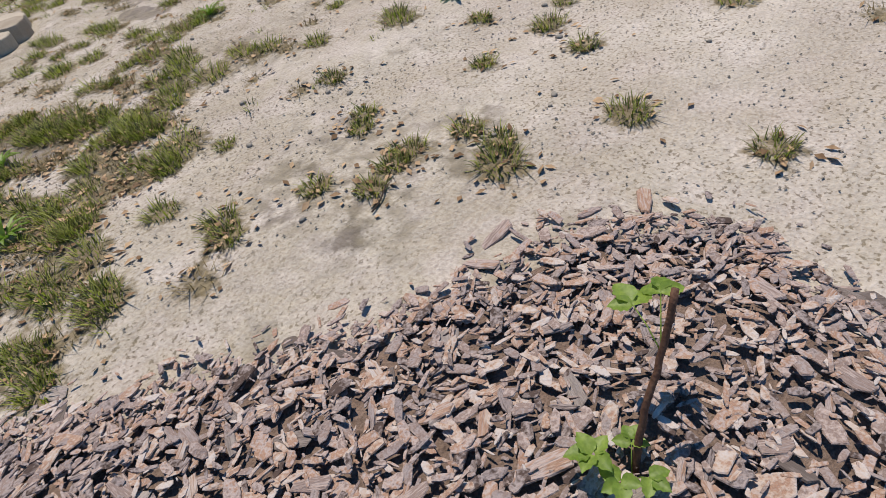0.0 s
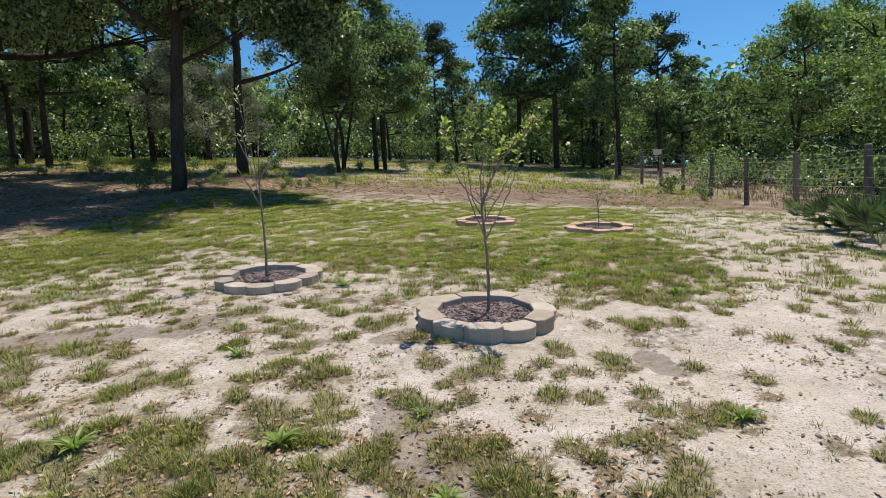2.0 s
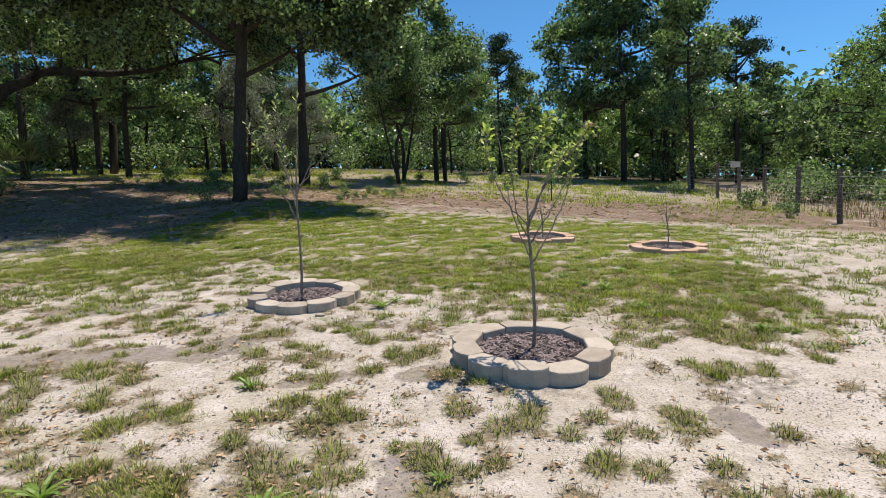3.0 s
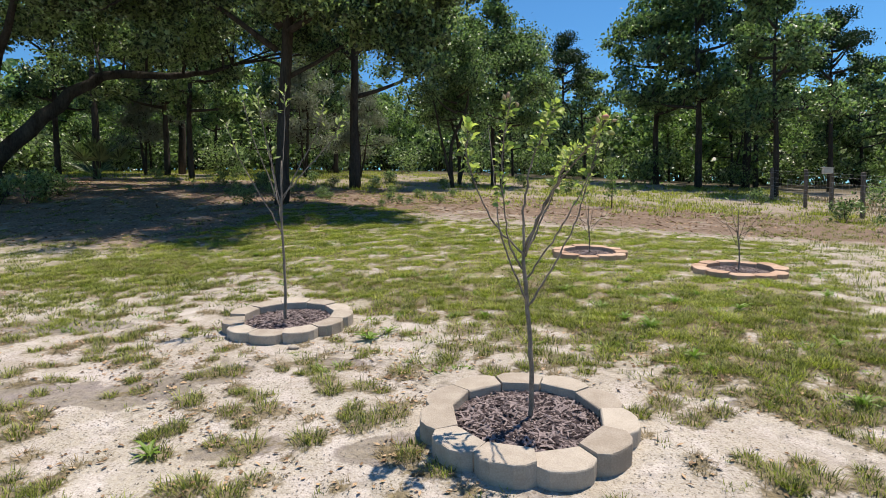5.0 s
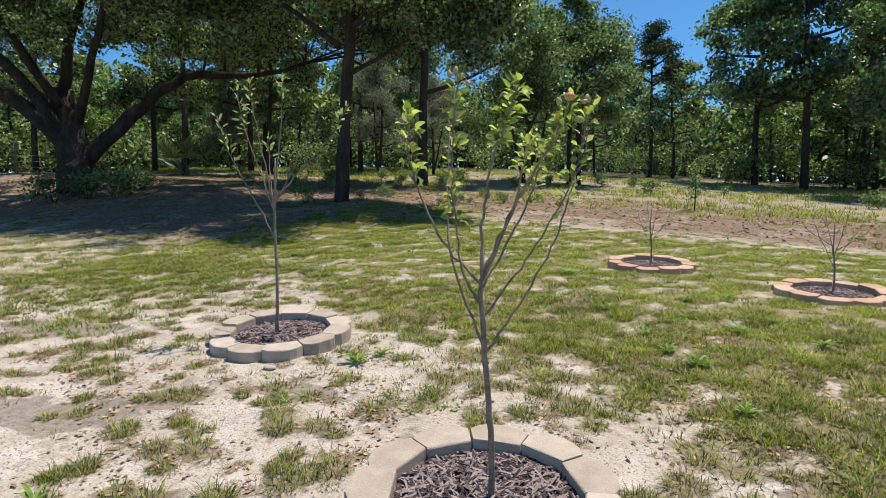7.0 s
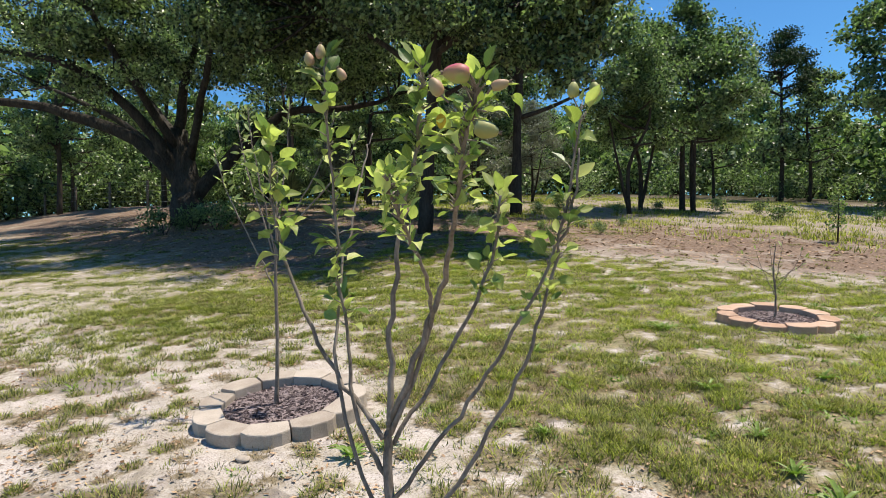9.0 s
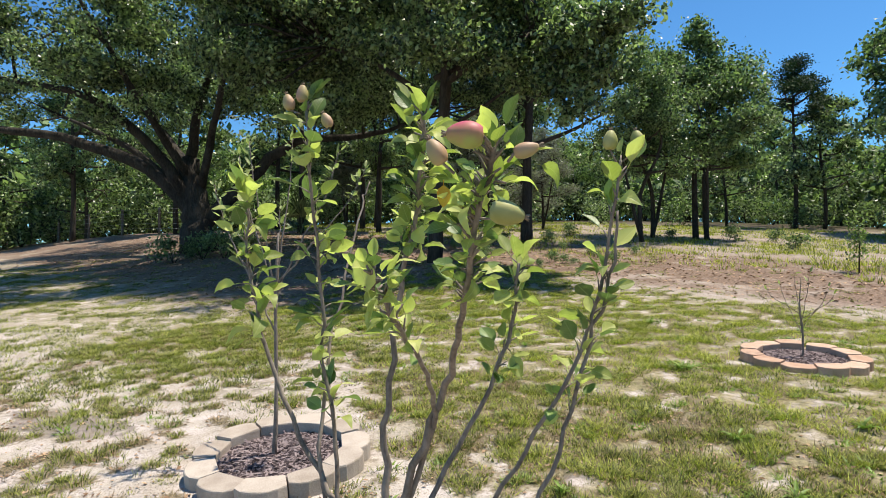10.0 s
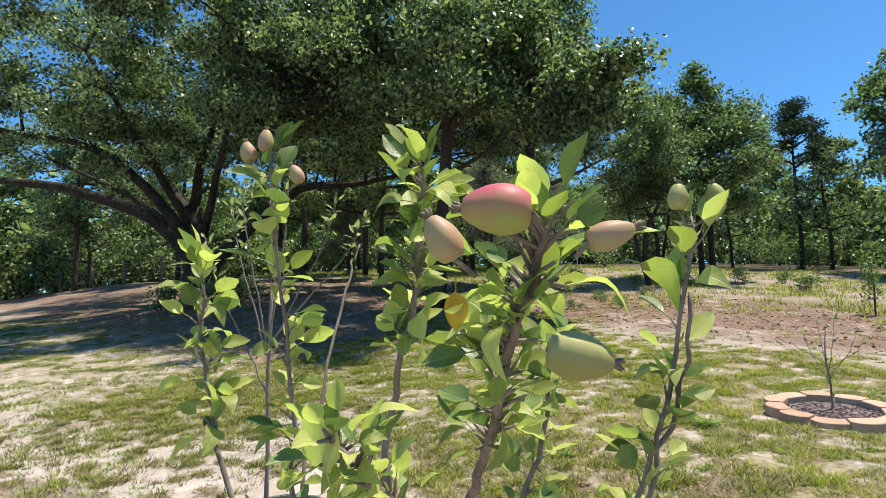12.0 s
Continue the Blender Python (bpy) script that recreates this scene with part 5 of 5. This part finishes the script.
def thin_chance(x, y):
    bare = (x > 0.3) & (x < 2.2) & (y > -4.9) & (y < -3.2)
    return np.where(bare, 0.12, 1.0) * np.clip(grass_cover(x, y) * (0.2 + 0.5 * patchy(x, y) + 0.7 * ease(clumps(x * 0.8, y * 0.8), 0.4, 0.8)), 0, 1) * (1 - 0.6 * ease(x, 0.2, 1.4) * ease(-y, 1.5, 2.6))


# single tufts on the bare sand beside the bark bed
NEAR_BED = np.array([(0.85, -3.89, 0.9), (0.72, -3.93, 0.85), (0.95, -3.86, 0.9), (1.04, -4.2, 1.1), (1.13, -4.12, 0.8), (0.3, -3.7, 0.95), (0.33, -3.6, 0.8), (1.55, -3.65, 0.7), (1.49, -4.36, 1.0), (1.53, -4.8, 0.9), (1.98, -3.64, 1.1), (1.86, -3.92, 0.8), (1.14, -3.12, 0.9), (0.95, -3.57, 0.8), (1.02, -3.5, 0.8), (1.14, -3.96, 0.7), (1.9, -3.3, 0.7), (0.62, -3.75, 0.6)])


def on_drift(x, y):
    """Denser growth at the edge of the bark bed's clearing."""
    return (0.12 + ease(patchy(x * 4.2 + 0.6, y * 4.2), 0.4, 0.7)) * ease(0.38 - x + 0.45 * (y + 3.3), 0, 0.25)


tufts = np.concatenate([scatter(1600, -7, 5.0, -4.8, 3.5, 1, thin_chance), scatter(240, -2.2, 0.9, -3.8, -1.8, 41, on_drift), NEAR_BED])
tufts[:, 2] = 0.75 + 1.0 * np.clip(tufts[:, 2] - 0.55, 0, 1) ** 1.6 + 0.3 * patchy(tufts[:, 0] * 5, tufts[:, 1] * 5)
mark_tufts(tufts, 0.075)
grass_object("grass_tufts", "sparse tufts of coarse grass on dry sand", *blades(tufts, 100, 0.036, 0.0019, 1.15, 0.052, 2), M_GRASS)
sprigs = scatter(1500, -7, 5.0, -4.8, 3.5, 51, thin_chance)
grass_object("grass_sprigs", "small sprigs of grass between the tufts", *blades(sprigs, 16, 0.036, 0.0022, 1.0, 0.028, 52, True), M_GRASS)
dry = np.concatenate([scatter(170, -2.2, 0.9, -3.8, -1.8, 43, on_drift), NEAR_BED, scatter(1300, -7, 5.0, -4.8, 3.5, 3, thin_chance)])
mark_tufts(dry, 0.06)
grass_object("dry_grass_tufts", "withered tan grass among the tufts", *blades(dry, 46, 0.04, 0.0019, 1.3, 0.055, 4, True), M_DRYGRASS)


def lush_chance(x, y):
    return np.clip(grass_cover(x, y) - 0.3, 0, 1) * (0.1 + 1.0 * ease(clumps(x, y), 0.3, 0.7))


lush = scatter(5700, -7.5, 4.2, 0.1, 10, 5, lush_chance)
lush[:, 2] = 0.5 + 1.1 * (lush[:, 2] - 0.55) + 0.7 * ease(patchy(lush[:, 0] * 6.5, lush[:, 1] * 6.5), 0.4, 0.8)
mark_tufts(lush, 0.07)
grass_object("green_grass", "low green grass covering the middle of the yard", *blades(lush, 46, 0.031, 0.0036, 1.35, 0.06, 6, True), M_GREENGRASS)
leafy = scatter(900, -7.5, 4.2, 0.4, 9.5, 61, lambda x, y: np.clip(grass_cover(x, y), 0, 1) * ease(clumps(x * 0.6 + 3, y * 0.6), 0.3, 0.7))
grass_object("broadleaf_weeds", "small bright green broad-leaved weeds in the grass", *blades(leafy, 16, 0.03, 0.0085, 1.9, 0.045, 62, True), M_WEED)
mid_dry = scatter(2100, -9, 5.5, 0.6, 13, 7, lambda x, y: (0.08 + 0.5 * ease(clumps(x * 0.7, y * 0.7), 0.35, 0.7)) * (1 - 0.8 * litter_cover(x, y)))
grass_object("mixed_grass", "olive and tan grass across the yard", *blades(mid_dry, 34, 0.038, 0.0036, 1.2, 0.075, 8, True), M_GRASS)
leftside = scatter(4200, -22, -4, 0.5, 14, 9, lambda x, y: (0.2 + 0.8 * ease(clumps(x * 0.5, y * 0.5), 0.35, 0.7)) * (1 - 0.85 * litter_cover(x, y)))
grass_object("shaded_grass", "thin grass at the shaded side of the yard", *blades(leftside, 44, 0.042, 0.0045, 1.3, 0.1, 10, True), M_GRASS)
far = scatter(4600, -32, 8, 12.5, 34, 11, lambda x, y: (0.1 + 0.9 * ease(patchy(x * 0.55, y * 0.9), 0.45, 0.75)) * ease(y + 0.12 * x, 11.5, 15))
grass_object("far_grass", "rough yellow-green grass and weeds before the woods", *blades(far, 16, 0.15, 0.010, 0.8, 0.22, 12, True), M_GREENGRASS)
right = scatter(620, 2.6, 6.2, -1, 16, 13, lambda x, y: 0.3 * np.ones_like(x))
grass_object("fence_side_grass", "scattered grass tufts on sand by the fence", *blades(right, 26, 0.075, 0.0026, 0.9, 0.08, 14), M_GRASS)
beyond = scatter(480, 7.2, 16, 3, 26, 15, lambda x, y: 0.6 * np.ones_like(x), False)
grass_object("meadow_grass", "tall straw-coloured grass beyond the fence", *blades(beyond, 16, 0.26, 0.008, 0.5, 0.25, 16), M_DRYGRASS)


def weed_leaf(seed):
    """One long arching leaf along +x."""
    r = random.Random(seed)
    L, w, up = r.uniform(0.06, 0.105), r.uniform(0.006, 0.011), r.uniform(0.5, 1.2)
    vs, fs = [], []
    for t, k in ((0.05, 0.3), (0.35, 1), (0.7, 0.9), (1, 0.08)):
        z = L * (up * t - 0.75 * up * t * t)
        vs += [(L * t, -w * k, z + w * 0.4), (L * t, 0, z), (L * t, w * k, z + w * 0.4)]
    for i in range(3):
        q = i * 3
        fs += [(q, q + 1, q + 4, q + 3), (q + 1, q + 2, q + 5, q + 4)]
    return mesh_of("leaf", vs, fs, M_WEED)


weed_leaves = [weed_leaf(90 + i) for i in range(6)]
weed_spots = [(-1.0, -2.8, 1.75), (-0.76, -2.86, 1.7), (-0.22, -2.93, 1.4), (2.08, -2.94, 1.5), (-0.11, -2.28, 1.1), (-0.94, -1.93, 1.4), (-1.89, -2.03, 1.6), (-0.31, -1.55, 0.9), (1.29, -1.54, 1.3), (-1.69, -0.81, 1.1), (-1.48, 1.1, 1.6), (-1.4, 1.28, 1.1), (1.71, 0.84, 1.2), (0.62, 2.02, 1.7), (0.42, 2.23, 1.2), (0.87, 2.97, 1.3), (-0.97, 4.57, 1.4), (0.2, 2.6, 1.1), (-0.2, 3.2, 1.2), (0.9, 1.4, 1.3), (1.4, 2.8, 1.4), (-1.6, 3.3, 1.1), (-3.6, 5.2, 1.2), (-0.9, 4.6, 1.1), (0.4, 3.9, 1.2), (2.3, 3.6, 1.3), (-2.6, 4.5, 1.0), (1.1, 3.4, 1.0), (0.55, 5.2, 1.2), (-1.9, 6.4, 1.1), (-5.0, 4.2, 1.1), (1.9, 1.9, 1.1), (-4.4, -1.2, 1.2), (-0.75, 1.9, 1.0)]
wd = random.Random(12)
for i, (x, y, s) in enumerate(weed_spots):
    w = thing("weed", on_ground(x, y), "bright green leafy weed rosette on sandy ground", "weed", "weeds in the yard")
    w.scale = (s, s, s)
    for k in range(15):
        lf = part("leaf", wd.choice(weed_leaves), M_WEED, w)
        lf.matrix_basis = pose(0, 0, 0, 0, wd.uniform(-25, 5), k * 24 + wd.uniform(-12, 12)) @ Matrix.Scale(wd.uniform(0.7, 1.1), 4)


def flat_bits(spots, long, wide, mat, name, seed, lift=0.004, curl=0.3):
    """Loose flat bits (fallen leaves, chips of wood) lying on the ground, each a bent quad pair."""
    r = np.random.default_rng(seed)
    spots = np.asarray(spots)
    n = len(spots)
    x, y = spots[:, 0], spots[:, 1]
    z = height(x, y) + lift
    a = r.uniform(0, 2 * np.pi, n)
    L, W = long * r.uniform(0.5, 1.3, n), wide * r.uniform(0.6, 1.3, n)
    d = np.stack([np.cos(a), np.sin(a), r.normal(0, 0.2, n)], 1)
    s = np.stack([-np.sin(a), np.cos(a), r.normal(0, 0.3, n)], 1)
    c = np.stack([x, y, z + L * 0.15], 1)
    up = np.zeros((n, 3))
    up[:, 2] = W * curl
    v = np.stack([c - d * L[:, None], c + s * W[:, None] + up, c + d * L[:, None], c - s * W[:, None] + up], 1).reshape(-1, 3)
    k = np.arange(n)[:, None] * 4
    f = np.concatenate([k + np.array((0, 1, 2)), k + np.array((0, 2, 3))], 0)
    return mesh_of(name, v, f, mat)


at = gme.attributes.new("tuft", "FLOAT", "POINT")
at.data.foreach_set("value", TUFT_MASK.reshape(-1).astype(np.float32))


def litter_chance(x, y):
    return 0.04 + 0.9 * ease(patchy(x * 0.9 + 1, y * 0.9), 0.72, 0.92) * (1 - ease(y, 1.5, 3))


ls = scatter(3800, -6, 4, -4.4, 4, 21, litter_chance)
by_tufts = np.concatenate([np.repeat(dry[:188], 16, axis=0), np.repeat(dry[188:], 7, axis=0)])
by_tufts[:, :2] += rng.normal(0, 0.075, (len(by_tufts), 2))
ls = np.concatenate([ls, by_tufts])
tagged(new("fallen_leaves", flat_bits(ls, 0.018, 0.009, M_LITTER, "fallen_leaves", 22)), "dry tan fallen oak leaves on the sand", "leaves", kind="stuff")
ls2 = scatter(13000, -24, 4, 4, 16, 23, lambda x, y: 0.8 * litter_cover(x, y))
tagged(new("leaf_litter", flat_bits(ls2, 0.045, 0.022, M_LITTER, "leaf_litter", 24)), "brown leaf litter under the trees", "leaves", kind="stuff")
cb = scatter(15000, -4, 4.5, -5.0, 1.0, 25, lambda x, y: 0.25 + 0.7 * patchy(x * 1.7, y * 1.7))
tagged(new("bark_crumbs", flat_bits(cb, 0.0065, 0.0035, M_PEBBLE, "bark_crumbs", 26, 0.002, 0.6)), "small dark crumbs of bark and grit on sand", "debris", kind="stuff")


def stone_mesh(seed, size):
    r = random.Random(seed)
    bm = bmesh.new()
    bmesh.ops.create_icosphere(bm, subdivisions=2, radius=size)
    for v in bm.verts:
        v.co = Vector((v.co.x * 1.3, v.co.y, v.co.z * 0.6)) * (1 + r.uniform(-0.18, 0.18))
    me = bpy.data.meshes.new("pebble")
    bm.to_mesh(me)
    bm.free()
    me.materials.append(M_PEBBLE if seed % 3 else M_STONE_TAN)
    me.shade_smooth()
    return me


pk = [stone_mesh(i, 0.014) for i in range(5)]
ps = scatter(60, -2, 2.5, -4.4, -1.5, 31, lambda x, y: 0.5 * np.ones_like(x))
for i, (x, y, s) in enumerate(ps):
    p = thing("pebble", on_ground(float(x), float(y), 0.004), "small dark pebble lying on the sand", "pebble", "pebbles on the sand", data=pk[1 + i % 2], turn=i * 47)
    p.scale = (s * 0.8,) * 3
slab = thing("pebble", on_ground(-1.93, 0.72, 0.008), "flat pale stone lying beside the ring", "pebble", data=pk[0])
slab.scale = (2.6, 2.6, 1.8)
twig = thing("twig", on_ground(0.72, -4.0), "thin dry twig lying on the sand", "twig")
part("stick", tubes("stick", [smooth_line(V((-0.07, -0.03, 0.006), (0, 0.0, 0.012), (0.06, 0.05, 0.014), (0.1, 0.06, 0.03)), [0.003, 0.0028, 0.002, 0.001], 4, 0.001)], M_TWIG, 6), M_TWIG, twig)
